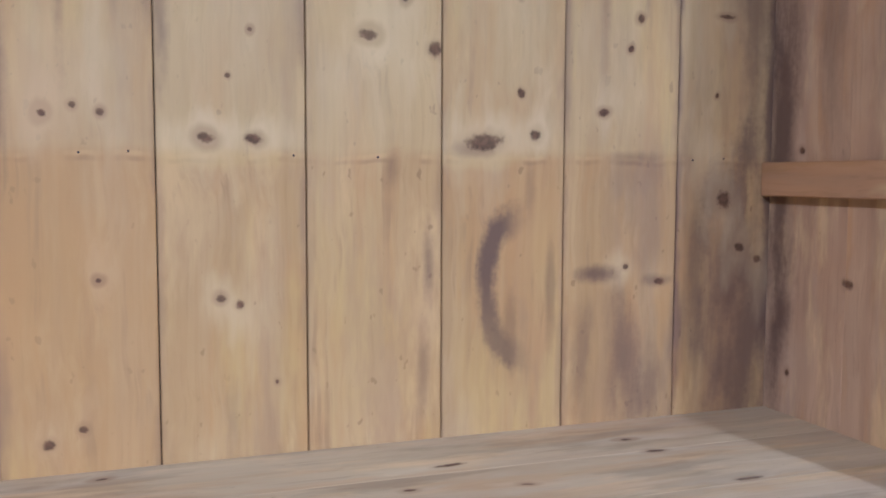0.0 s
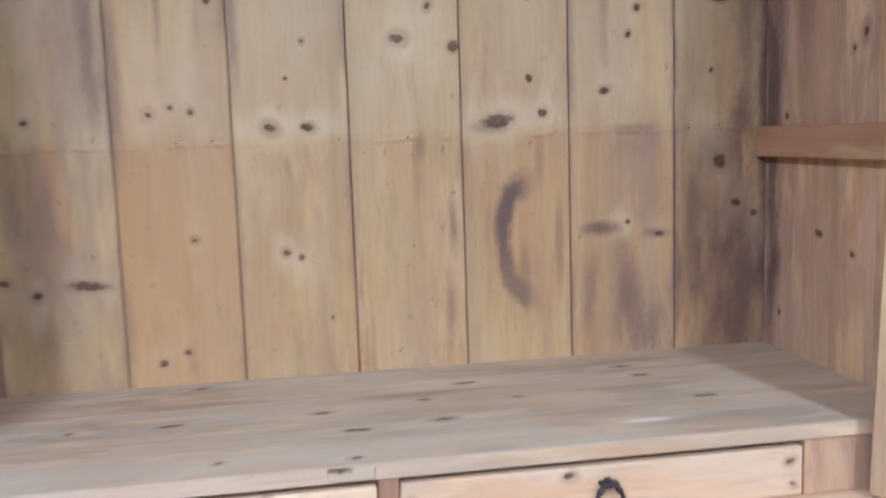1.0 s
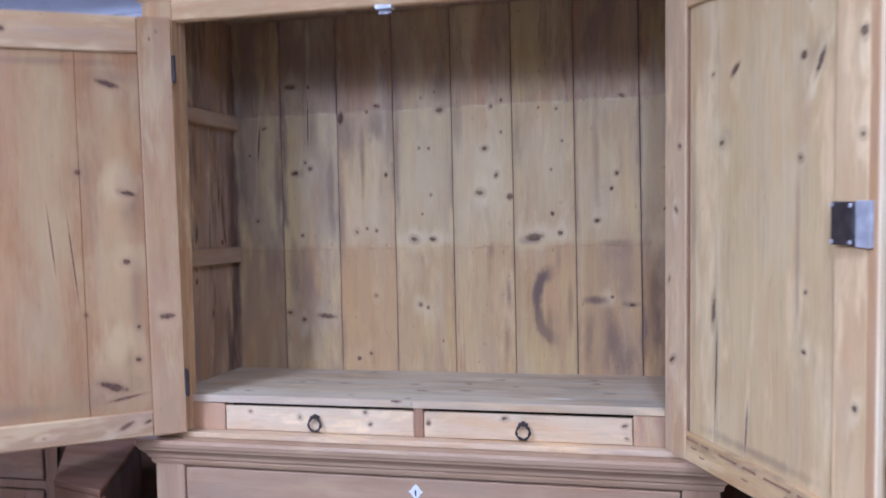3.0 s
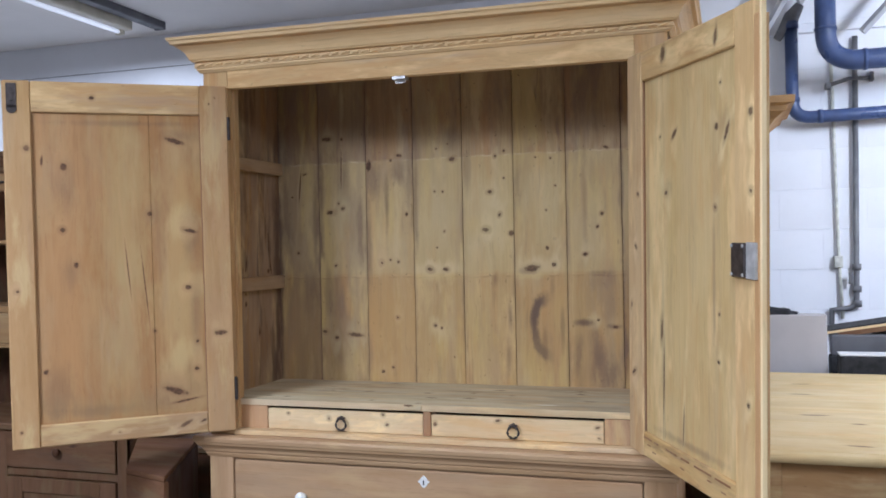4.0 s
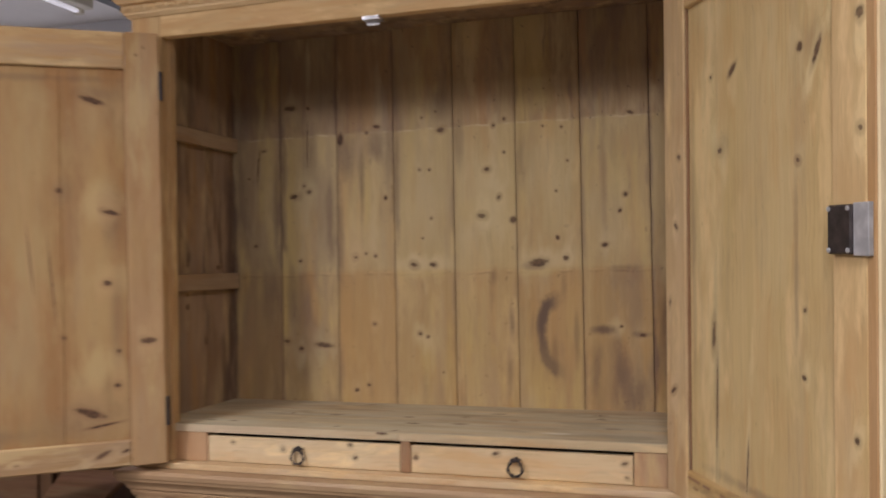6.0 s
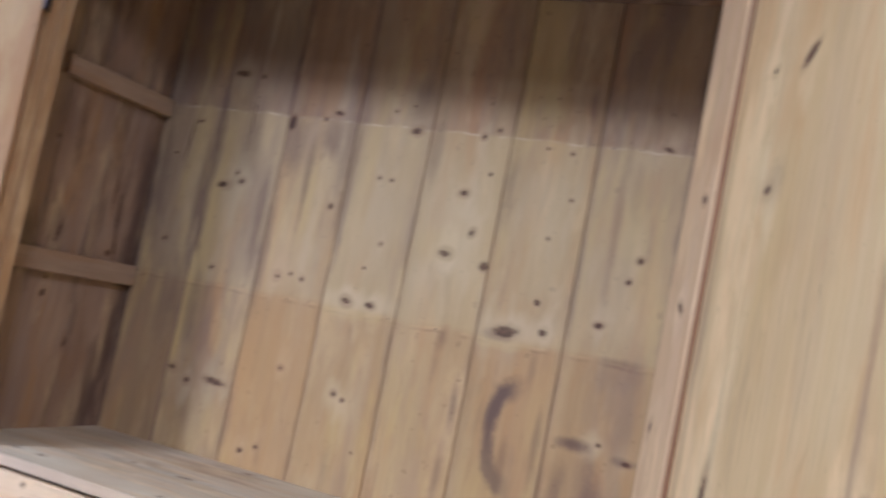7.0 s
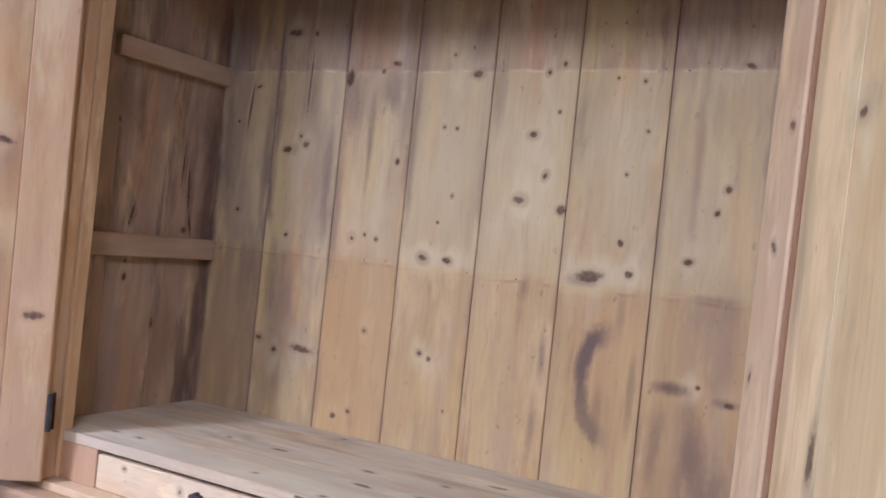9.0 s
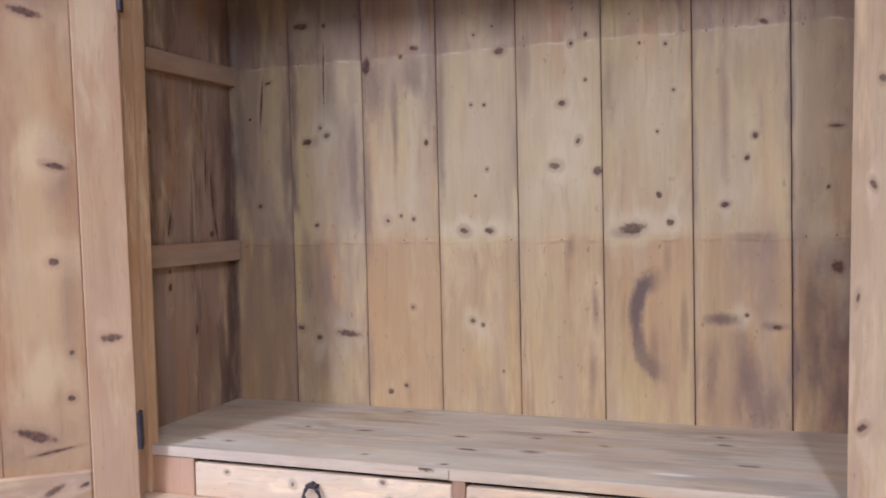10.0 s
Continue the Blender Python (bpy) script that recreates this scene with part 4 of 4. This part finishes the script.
TH, Z0, Z1, P0, P1 = 0.027, 0.947, 2.103, 1.018, 2.010


def door(m, s, mats, panel_end, width, splits, label, Z1=Z1):
    """One framed door. m: the pose of its hinge edge; s: +1 or -1, the side of its inner face; panel_end: where the panel ends."""
    panel_m, hinge_m, free_m, top_m, low_m = mats
    bm = bmesh.new()
    outer, inner, deep = s * 0.006, s * 0.0165, s * 0.0140
    line = [(0.085, inner)]
    for c in splits:
        line += [(c - 0.0012, inner), (c, deep), (c + 0.0012, inner)]
    line += [(panel_end + 0.006, inner), (panel_end + 0.006, outer), (0.085, outer)]
    ends = [[bm.verts.new((x, y, z)) for x, y in line] for z in (P0 - 0.006, P1 + 0.006)]
    for j in range(len(line)):
        q = (j + 1) % len(line)
        bm.faces.new((ends[0][j], ends[0][q], ends[1][q], ends[1][j]))
    bm.faces.new(ends[0])
    bm.faces.new(ends[1][::-1])
    ob = part("door", bm, panel_m, cupboard, label)
    ob.matrix_basis = BASE @ m
    y0, y1 = sorted((0.0, s * TH))
    part("stile", boxes((0.0 if s > 0 else -0.011, 0.0895, y0, y1, Z0, Z1), bevel=0.003), hinge_m, ob)
    part("stile", boxes((panel_end + 0.0005, width, y0, y1, Z0, Z1), bevel=0.003), free_m, ob)
    yi0, yi1 = sorted((0.0005 * s, s * (TH - 0.0005)))
    part("rail", boxes((0.09, panel_end, yi0, yi1, P1, Z1 - 0.001), bevel=0.003), top_m, ob)
    g0, g1 = sorted((s * 0.0167, s * 0.0225))
    part("groove_bead", boxes((0.0897, 0.0955 if s < 0 else 0.093, g0, g1, P0 + 0.0005, P1 - 0.0005), bevel=0.001), M_GROOVE, ob, "brown strip put in for the shaded groove beside the panel")
    low = boxes((0.09, panel_end, yi0, yi1, Z0 + 0.001, P0), bevel=0.004)
    part("rail", low, low_m, ob)
    return ob


def droop(degrees):
    """A door that hangs down a little at its free side."""
    return Matrix.Translation((0, 0, 1.5)) @ Matrix.Rotation(radians(degrees), 4, "Y") @ Matrix.Translation((0, 0, -1.5))


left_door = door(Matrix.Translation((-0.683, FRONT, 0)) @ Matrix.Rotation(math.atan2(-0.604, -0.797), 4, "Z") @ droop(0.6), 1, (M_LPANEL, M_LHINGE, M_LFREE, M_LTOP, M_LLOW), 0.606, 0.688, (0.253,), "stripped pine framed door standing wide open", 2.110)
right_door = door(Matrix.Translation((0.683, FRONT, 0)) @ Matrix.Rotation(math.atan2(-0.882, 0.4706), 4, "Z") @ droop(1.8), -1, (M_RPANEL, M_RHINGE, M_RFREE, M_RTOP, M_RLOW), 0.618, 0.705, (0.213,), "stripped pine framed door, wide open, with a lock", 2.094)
part("closing_strip", boxes((0.7055, 0.7275, -TH - 0.001, -0.003, Z0, 2.06), bevel=0.002), M_STRIP, right_door, "redder rebated closing strip")
part("edge_lipping", boxes((0.728, 0.7345, -TH - 0.0005, -0.0135, Z0, 2.092), bevel=0.002), M_EDGE, right_door, "pale strip added for the lit door edge")
for cx, cw in ((0.095, 0.055), (0.165, 0.03), (0.24, 0.07), (0.335, 0.045), (0.41, 0.09), (0.52, 0.075)):
    part("worn_chip", boxes((cx, cx + cw, -TH - 0.0008, -TH + 0.002, 1.0005, 1.0060), bevel=0.0006), M_GROOVE, right_door)
for cx, cz in ((0.12, 0.985), (0.155, 0.972), (0.33, 0.976), (0.48, 0.986), (0.55, 0.978)):
    part("worn_chip", boxes((cx, cx + 0.022, -TH - 0.0008, -TH + 0.002, cz, cz + 0.0035), bevel=0.0006), M_GROOVE, right_door)
part("lock_case", boxes((0.625, 0.685, -TH - 0.014, -TH - 0.0003, 1.492, 1.568), bevel=0.003), M_IRON, right_door, "dark iron rim lock")
part("lock_plate", boxes((0.6855, 0.722, -TH - 0.010, -TH - 0.0012, 1.490, 1.570), bevel=0.001), M_STEEL, right_door, "bright steel lock plate")
for bx, bz in ((0.631, 1.498), (0.631, 1.562), (0.679, 1.498), (0.679, 1.562)):
    s = part("lock_screw", lathe([(0.004, 0), (0.004, 0.002), (0.002, 0.003)], 10), M_STEEL, right_door)
    s.location = (bx, -TH - 0.014, bz)
    s.rotation_euler = (0, 0, 0)
bm = boxes((0.646, 0.676, TH + 0.0002, TH + 0.003, 2.02, 2.1005), bevel=0.001)
plate_low = lathe([(0.015, 0.0), (0.015, 0.0028)], 20)
part("flush_bolt", bm, M_IRON, left_door, "dark iron flush bolt plate")
tip = part("bolt_tip", plate_low, M_IRON, left_door)
tip.location = (0.661, TH + 0.003, 2.02)
part("bolt_slide", boxes((0.656, 0.666, TH + 0.003, TH + 0.006, 2.045, 2.07), bevel=0.001), M_IRON, left_door)
for hz in (1.05, 1.93):
    part("hinge", tube(boxes((-0.010, -0.002, 0.004, 0.006, hz, hz + 0.075), bevel=0.0006), [(-0.004, TH - 0.001, hz), (-0.004, TH - 0.001, hz + 0.075)], 0.0055, 10), M_IRON, left_door, "dark iron butt hinge")
    part("hinge", tube(bmesh.new(), [(-0.004, 0.003, hz), (-0.004, 0.003, hz + 0.075)], 0.0055, 10), M_IRON, right_door, "dark iron butt hinge")


# ---- beside the cupboard: the counter and what is on and behind it ----
counter = thing("counter", pose(1.0, -0.456, 0), "long pale pine counter with a rounded edge", "counter")
CW, CD, CZ = 2.23, 1.66, 0.95
for i in range(7):
    y0 = 0.0 + i * CD / 7
    part("plank", boxes((0.0, CW, y0 + 0.028 * (i == 0), y0 + CD / 7 - 0.0006, CZ - 0.028, CZ), bevel=0.001), M_COUNTER_TOP, counter)
nose = bmesh.new()
pts = [(0.028, CZ - 0.001)] + [(0.0 - 0.014 * math.sin(a), CZ - 0.017 + 0.014 * math.cos(a)) for a in [math.pi * k / 8 for k in range(9)]] + [(0.028, CZ - 0.031)]
ends = [[nose.verts.new((x, y, z)) for y, z in pts] for x in (-0.01, CW + 0.01)]
for j in range(len(pts)):
    k = (j + 1) % len(pts)
    nose.faces.new((ends[0][j], ends[0][k], ends[1][k], ends[1][j]))
nose.faces.new(ends[0])
nose.faces.new(ends[1][::-1])
part("nosing", nose, M_COUNTER, counter, "rounded front edge")
part("apron", boxes((0.03, CW - 0.03, 0.03, 0.055, 0.10, CZ - 0.030), bevel=0.002), M_COUNTER_LOW, counter)
for a in (0.02, CW - 0.07):
    part("leg", boxes((a, a + 0.05, 0.025, 0.08, 0.0, CZ - 0.03), bevel=0.003), M_COUNTER_LOW, counter)
    part("leg", boxes((a, a + 0.05, CD - 0.08, CD - 0.02, 0.0, CZ - 0.03), bevel=0.003), M_COUNTER_LOW, counter)
part("end_panel", boxes((0.03, 0.05, 0.082, CD - 0.082, 0.10, CZ - 0.03), bevel=0.002), M_COUNTER_LOW, counter)

panel = thing("grey_board", pose(1.14, 1.30, 0.95), "flat grey board box standing at the back of the counter", "box")
panel.location.z = 0.0
part("board", boxes((-0.22, 0.215, 0.0, 0.11, 0.0, 1.205), bevel=0.003), M_BOX, panel)
cloth = bmesh.new()
bmesh.ops.create_icosphere(cloth, subdivisions=3, radius=1.0)
for v in cloth.verts:
    n = noise.noise(v.co * 2.3) * 0.25
    v.co = Vector((v.co.x * 0.10 * (1 + n), v.co.y * 0.045 * (1 + n), max(0.0, v.co.z * 0.03 * (1 + n * 2))))
ob = part("cloth", cloth, M_CLOTH, None, "", True)
ob.matrix_world = pose(1.13, 1.357, 1.2055)
tagged(ob, "crumpled black cloth on a grey board box", "cloth")

# planks on a trestle behind the counter
trestle = thing("trestle", pose(2.1, 1.62, 0), "dark trestle loaded against the white wall", "trestle")
part("top_bar", boxes((-0.62, 0.7, -0.05, 0.05, 0.98, 1.06), bevel=0.003), M_TRUNK, trestle)
for a in (-0.45, 0.5):
    for t in (-1, 1):
        part("leg", tube(bmesh.new(), [(a, t * 0.02, 0.98), (a + 0.05 * t, t * 0.24, 0.0)], 0.028, 8), M_TRUNK, trestle)
part("stretcher", boxes((-0.44, 0.50, -0.03, 0.03, 0.86, 0.91), bevel=0.002), M_TRUNK, trestle)
part("bracket", boxes((-0.52, -0.30, -0.07, 0.0, 0.90, 1.14), bevel=0.004), M_TRUNK, trestle)
for i, (dz, dx, mat, lab) in enumerate(((0.0, 0.06, M_DRESSER, "brown weathered plank leaning on a trestle"), (0.0245, 0.0, M_LIP, "pale sawn plank leaning on a trestle"), (0.037, -0.03, M_CLOTH, "black rubber sheet on a stack of planks"))):
    ob = part("plank", boxes((-0.34 + dx, 0.9, -0.16, (0.16, 0.10, 0.06)[i], 0.0, (0.024, 0.012, 0.006)[i]), bevel=0.002), mat)
    ob.matrix_world = pose(1.69, 1.66, 1.128, 0, -9, 4) @ Matrix.Translation((0, 0, dz))
    tagged(ob, lab, "plank", "planks on the trestle")
white = part("pale_sheet", boxes((-0.18, 0.06, -0.06, 0.06, 0.0, 0.008), bevel=0.002), M_PAPER)
white.matrix_world = pose(1.58, 1.30, 1.0245)
tagged(white, "pale painted board laid on a dark box", "board")
crate = thing("dark_crate", pose(1.64, 1.36, 0), "dark box behind the counter under a pale board", "box")
part("body", boxes((-0.24, 0.9, -0.13, 0.0, 0.0, 1.024), bevel=0.004), M_CLOTH, crate)

bench = thing("machine_bench", pose(1.62, 1.45, 0), "dark workshop machine bench behind the counter", "bench")
part("body", boxes((-0.24, 1.1, 0.0, 0.10, 0.0, 1.0), bevel=0.006), M_CLOTH, bench)
part("housing", boxes((-0.235, 0.02, 0.005, 0.095, 1.0005, 1.10), bevel=0.006), M_TRUNK, bench)
part("arm", tube(bmesh.new(), [(0.10, -0.02, 0.98), (0.16, -0.03, 1.04), (0.20, -0.02, 1.09)], [0.03, 0.04, 0.025], 10), M_TRUNK, bench)
part("hand_wheel", tube(bmesh.new(), [(0.27 + 0.05 * math.cos(a), -0.02, 1.03 + 0.05 * math.sin(a)) for a in [2 * math.pi * i / 16 for i in range(17)]], 0.008, 6, close=False), M_STRUT, bench)

# ---- pipes on the white wall ----
WY = N - 0.09
p = thing("waste_pipe", pose(0, 0, 0), "blue painted waste pipe with an elbow along the wall", "pipe", "blue pipes")
part("pipe_run", tube(bmesh.new(), bend((1.272, WY - 0.02, 2.74), (1.272, WY - 0.02, 2.222), (4.2, WY - 0.02, 2.262), 0.10, 9), 0.034, 18), M_BLUE, p, "", True)
for a, b in (((1.272, WY - 0.02, 2.335), (1.272, WY - 0.02, 2.31)), ((1.272, WY - 0.02, 2.75), (1.272, WY - 0.02, 2.71)), ((1.40, WY - 0.02, 2.224), (1.425, WY - 0.02, 2.2245))):
    part("collar", tube(bmesh.new(), [a, b], 0.039, 18), M_BLUE, p, "", True)
part("joint", tube(bmesh.new(), [(1.20, WY - 0.02, 2.66), (1.245, WY - 0.02, 2.735), (1.275, WY - 0.02, 2.775), (1.32, WY - 0.02, 2.84)], [0.022, 0.030, 0.042, 0.024], 12), M_GREYPIPE, p, "black rubber pipe joint", True)
p = thing("soil_pipe", pose(0, 0, 0), "thick blue painted soil pipe with a wide elbow", "pipe", "blue pipes")
part("pipe_run", tube(bmesh.new(), bend((1.425, WY - 0.24, CEIL), (1.425, WY - 0.24, 2.475), (4.2, WY - 0.24, 2.495), 0.16, 10), 0.052, 20), M_BLUE, p, "", True)
part("collar", tube(bmesh.new(), [(1.425, WY - 0.24, 2.655), (1.425, WY - 0.24, 2.64)], 0.057, 20), M_BLUE, p, "", True)
part("collar", tube(bmesh.new(), [(1.60, WY - 0.24, 2.476), (1.62, WY - 0.24, 2.4765)], 0.057, 20), M_BLUE, p, "", True)
c = thing("conduit", pose(0, 0, 0), "dark steel conduit with a tap down the wall", "conduit")
part("pipe_run", tube(bmesh.new(), bend((1.60, N - 0.03, 2.66), (1.585, N - 0.03, 1.18), (1.46, N - 0.03, 1.17), 0.05) + [(1.455, N - 0.03, 1.02)], 0.015, 12), M_GREYPIPE, c, "", True)
for z in (1.42, 1.30, 1.22):
    part("coupling", tube(bmesh.new(), [(1.589, N - 0.03, z), (1.5885, N - 0.03, z - 0.035)], 0.023, 12), M_GREYPIPE, c, "", True)
part("tap_lever", boxes((1.545, 1.565, N - 0.06, N - 0.045, 1.31, 1.37), bevel=0.003), M_GREYPIPE, c)
c = thing("conduit", pose(0, 0, 0), "flaking pale conduit with a small junction box", "conduit")
part("pipe_run", tube(bmesh.new(), [(1.475, N - 0.022, 2.66), (1.49, N - 0.022, 2.0), (1.50, N - 0.022, 1.45), (1.515, N - 0.022, 1.12)], 0.010, 10), M_WHITEPIPE, c, "", True)
part("junction_box", boxes((1.475, 1.52, N - 0.045, N - 0.002, 1.40, 1.465), bevel=0.004), M_WHITEPIPE, c)
c = thing("bracket", pose(0, 0, 0), "rusty dark bracket rod on the wall", "bracket")
part("rod", tube(bmesh.new(), [(1.455, N - 0.10, 2.39), (1.56, N - 0.07, 2.425), (1.68, N - 0.03, 2.43)], 0.011, 10), M_GREYPIPE, c, "", True)
part("flange", boxes((1.44, 1.47, N - 0.115, N - 0.05, 2.372, 2.405), bevel=0.004), M_GREYPIPE, c)
part("stay", boxes((1.67, 1.69, N - 0.05, N, 2.41, 2.46), bevel=0.003), M_GREYPIPE, c)
for a, b in (((1.09, N - 0.31, 2.60), (1.36, N - 0.31, 3.05)), ((1.30, N - 0.32, 2.80), (1.48, N - 0.32, 3.06)), ((1.60, N - 0.32, 2.62), (2.0, N - 0.32, 3.05))):
    s = thing("strut", pose(0, 0, 0), "slanting grey steel strut under the ceiling", "strut", "steel struts")
    part("bar", tube(bmesh.new(), [a, b], 0.020, 4), M_STRUT, s)
part_w = thing("wire", pose(0, 0, 0), "thin loose wire hanging on the wall", "wire")
part("strand", tube(bmesh.new(), [(1.80, N - 0.02, 1.98), (1.815, N - 0.02, 2.06), (1.86, N - 0.02, 2.14), (1.93, N - 0.02, 2.18)], 0.003, 6), M_GREYPIPE, part_w)

# ---- another cupboard behind, of which the cornice shows ----
far = thing("wardrobe", pose(0.985, 0.86, 0), "brown pine wardrobe with a moulded cornice, mostly hidden", "wardrobe")
part("carcass", boxes((-0.62, 0.074, -0.119, 0.28, 0.0, 2.06), bevel=0.003), M_OLD, far)
far_cornice = moulded([(0.0, 1.955), (0.012, 1.96), (0.016, 1.985), (0.030, 1.992), (0.036, 2.015), (0.058, 2.045), (0.088, 2.068), (0.100, 2.072), (0.104, 2.092), (0.130, 2.100), (0.132, 2.128), (0.0, 2.132)], 0.355, -0.12, 0.28)
for v in far_cornice.verts:
    v.co.x -= 0.28
part("cornice", far_cornice, M_DRESSER_PALE, far)

# ---- the dresser beyond the left door ----
dresser = thing("dresser", pose(-2.107, -0.05, 0), "dark waxed pine dresser with open shelves and drawers", "dresser")
DW = 0.651
part("carcass", boxes((-DW, -DW + 0.025, 0.002, 0.45, 0.0, 0.80), (DW - 0.025, DW, 0.002, 0.45, 0.0, 0.80), (-DW, DW, 0.43, 0.45, 0.0, 0.80), (-DW, DW, 0.03, 0.43, 0.05, 0.07)), M_DRESSER_UP, dresser)
part("worktop", boxes((-DW - 0.02, DW + 0.02, -0.025, 0.47, 0.80, 0.828), bevel=0.005), M_DRESSER, dresser)
part("face_frame", boxes((-DW, DW, -0.0, 0.02, 0.0, 0.06), (-DW + 0.0505, DW - 0.0505, 0.003, 0.02, 0.60, 0.63), (-DW, -DW + 0.05, 0.0, 0.02, 0.06, 0.80), (DW - 0.05, DW, 0.0, 0.02, 0.06, 0.80), (-0.027, 0.027, 0.0, 0.02, 0.06, 0.80)), M_DRESSER_UP, dresser)
DRW = 0.564
for a in (-0.593, 0.029):
    b = a + DRW
    d = part("drawer", boxes((a, b, -0.004, 0.02, 0.636, 0.793), bevel=0.003), M_DRESSER, dresser)
    k = part("knob", lathe([(0.008, 0), (0.008, 0.01), (0.017, 0.018), (0.018, 0.026), (0.008, 0.032)], 16), M_OLD, d, "", True)
    k.location = (a + DRW / 2, -0.004, 0.715)
    d = part("door", boxes((a, a + 0.08, -0.004, 0.018, 0.066, 0.594), (b - 0.08, b, -0.004, 0.018, 0.066, 0.594), (a + 0.0805, b - 0.0805, -0.0035, 0.018, 0.53, 0.594), (a + 0.0805, b - 0.0805, -0.0035, 0.018, 0.066, 0.13), bevel=0.003), M_DRESSER_UP, dresser)
    part("door_panel", boxes((a + 0.081, b - 0.081, 0.006, 0.014, 0.131, 0.529), bevel=0.001), M_DRESSER_UP, d)
part("rack_side", boxes((-DW, -DW + 0.025, 0.12, 0.44, 0.828, 1.93), bevel=0.003), M_DRESSER_UP, dresser)
part("rack_side", boxes((DW - 0.28, DW - 0.255, 0.12, 0.44, 0.828, 1.93), bevel=0.003), M_DRESSER_UP, dresser)
part("rack_back", boxes((-DW + 0.026, DW - 0.281, 0.42, 0.44, 0.828, 1.93), bevel=0), M_OLD, dresser)
for z0, z1 in ((1.135, 1.155), (1.295, 1.325), (1.605, 1.622)):
    part("shelf", boxes((-DW + 0.026, DW - 0.281, 0.12, 0.419, z0, z1), bevel=0.003), M_DRESSER_PALE, dresser)
for i in range(3):
    a = -DW + 0.03 + i * 0.338
    d = part("small_drawer", boxes((a, a + 0.330, 0.114, 0.40, 1.157, 1.293), bevel=0.003), M_DRESSER_PALE, dresser)
    k = part("knob", lathe([(0.007, 0), (0.007, 0.01), (0.015, 0.016), (0.016, 0.024), (0.007, 0.029)], 16), M_OLD, d, "", True)
    k.location = (a + 0.165, 0.114, 1.225)
part("frieze", boxes((-DW, DW - 0.255, 0.115, 0.14, 1.845, 1.93), bevel=0.003), M_DRESSER_PALE, dresser)
dc = moulded([(0.0, 1.925), (0.012, 1.93), (0.018, 1.95), (0.03, 1.955), (0.045, 1.975), (0.05, 1.99), (0.065, 1.995), (0.066, 2.015), (0.0, 2.02)], 0.535, 0.115, 0.44)
for v in dc.verts:
    v.co.x -= 0.1275
part("cornice", dc, M_DRESSER, dresser)
part("hook_rail", tube(bmesh.new(), [(-DW + 0.05, 0.105, 1.885), (0.3, 0.105, 1.885)], 0.006, 8), M_IRON, dresser)

# a small old chest between dresser and cupboard, turned a little
small = thing("side_chest", pose(-0.878, -0.613, 0), "small dark pine chest with a plain top, beside the cupboard", "chest")
CORNERS = [(0.0, 0.0), (-0.244, 0.572), (-0.50, 0.53), (-0.205, 0.070)]


def upright(a, b, thick, z0, z1, inset=0.0):
    """A board standing on the line from a to b, with its thickness on the left of it."""
    a, b = Vector((*a, 0)), Vector((*b, 0))
    d = (b - a).normalized()
    n = Vector((-d.y, d.x, 0))
    bm = bmesh.new()
    foot = [a + d * inset, b - d * inset, b - d * inset + n * thick, a + d * inset + n * thick]
    low, top = ([bm.verts.new(p + Vector((0, 0, z))) for p in foot] for z in (z0, z1))
    bm.faces.new(low[::-1])
    bm.faces.new(top)
    for k in range(4):
        bm.faces.new((low[k], low[(k + 1) % 4], top[(k + 1) % 4], top[k]))
    return bm


lid = bmesh.new()
rims = [[lid.verts.new((x, y, z)) for x, y in CORNERS] for z in (0.782, 0.80)]
lid.faces.new(rims[0][::-1])
lid.faces.new(rims[1])
for k in range(4):
    lid.faces.new((rims[0][k], rims[0][(k + 1) % 4], rims[1][(k + 1) % 4], rims[1][k]))
bmesh.ops.bevel(lid, geom=list(lid.edges), offset=0.003, segments=1, affect="EDGES", profile=0.5)
part("top", lid, M_CHEST_OLD, small)
part("front", upright(CORNERS[3], CORNERS[0], 0.018, 0.0, 0.7815, 0.001), M_CHEST_OLD, small)
part("side", upright(CORNERS[0], CORNERS[1], 0.018, 0.0, 0.7815, 0.019), M_OLD, small)
part("side", upright(CORNERS[2], CORNERS[3], 0.018, 0.0, 0.7815, 0.019), M_OLD, small)
part("back", upright(CORNERS[1], CORNERS[2], 0.018, 0.0, 0.7815, 0.001), M_OLD, small)

# ---- concrete blocks of the wall, where they can be told apart ----
rng = random.Random(5)
bm = boxes((-0.22485, 0.22485, -0.002, 0.0, -0.1105, 0.1105), bevel=0.0010)
block_mesh = bpy.data.meshes.new("concrete_block")
bm.to_mesh(block_mesh)
bm.free()
block_mesh.materials.append(M_WALL)
for row in range(13):
    for col in range(7):
        x = 0.75 + 0.45 * col + (0.225 if row % 2 else 0.0)
        if x > 3.5 or row * 0.2225 + 0.1 > 2.62:
            continue
        b = new("concrete_block", block_mesh)
        b.parent = wall_north
        b.location = (x, N - 0.0003, 0.055 + 0.2225 * row + 0.111)
        b.location.y -= rng.uniform(0, 0.0015)

low = thing("gap_filler_box", pose(-1.12, 0.12, 0), "low dark box added to fill the shaded gap behind", "chest")
part("body", boxes((-0.31, 0.325, 0.0, 0.45, 0.0, 0.70), bevel=0.004), M_OLD_X, low)
part("lid", boxes((-0.325, 0.335, -0.015, 0.46, 0.701, 0.725), bevel=0.004), M_OLD_X, low)
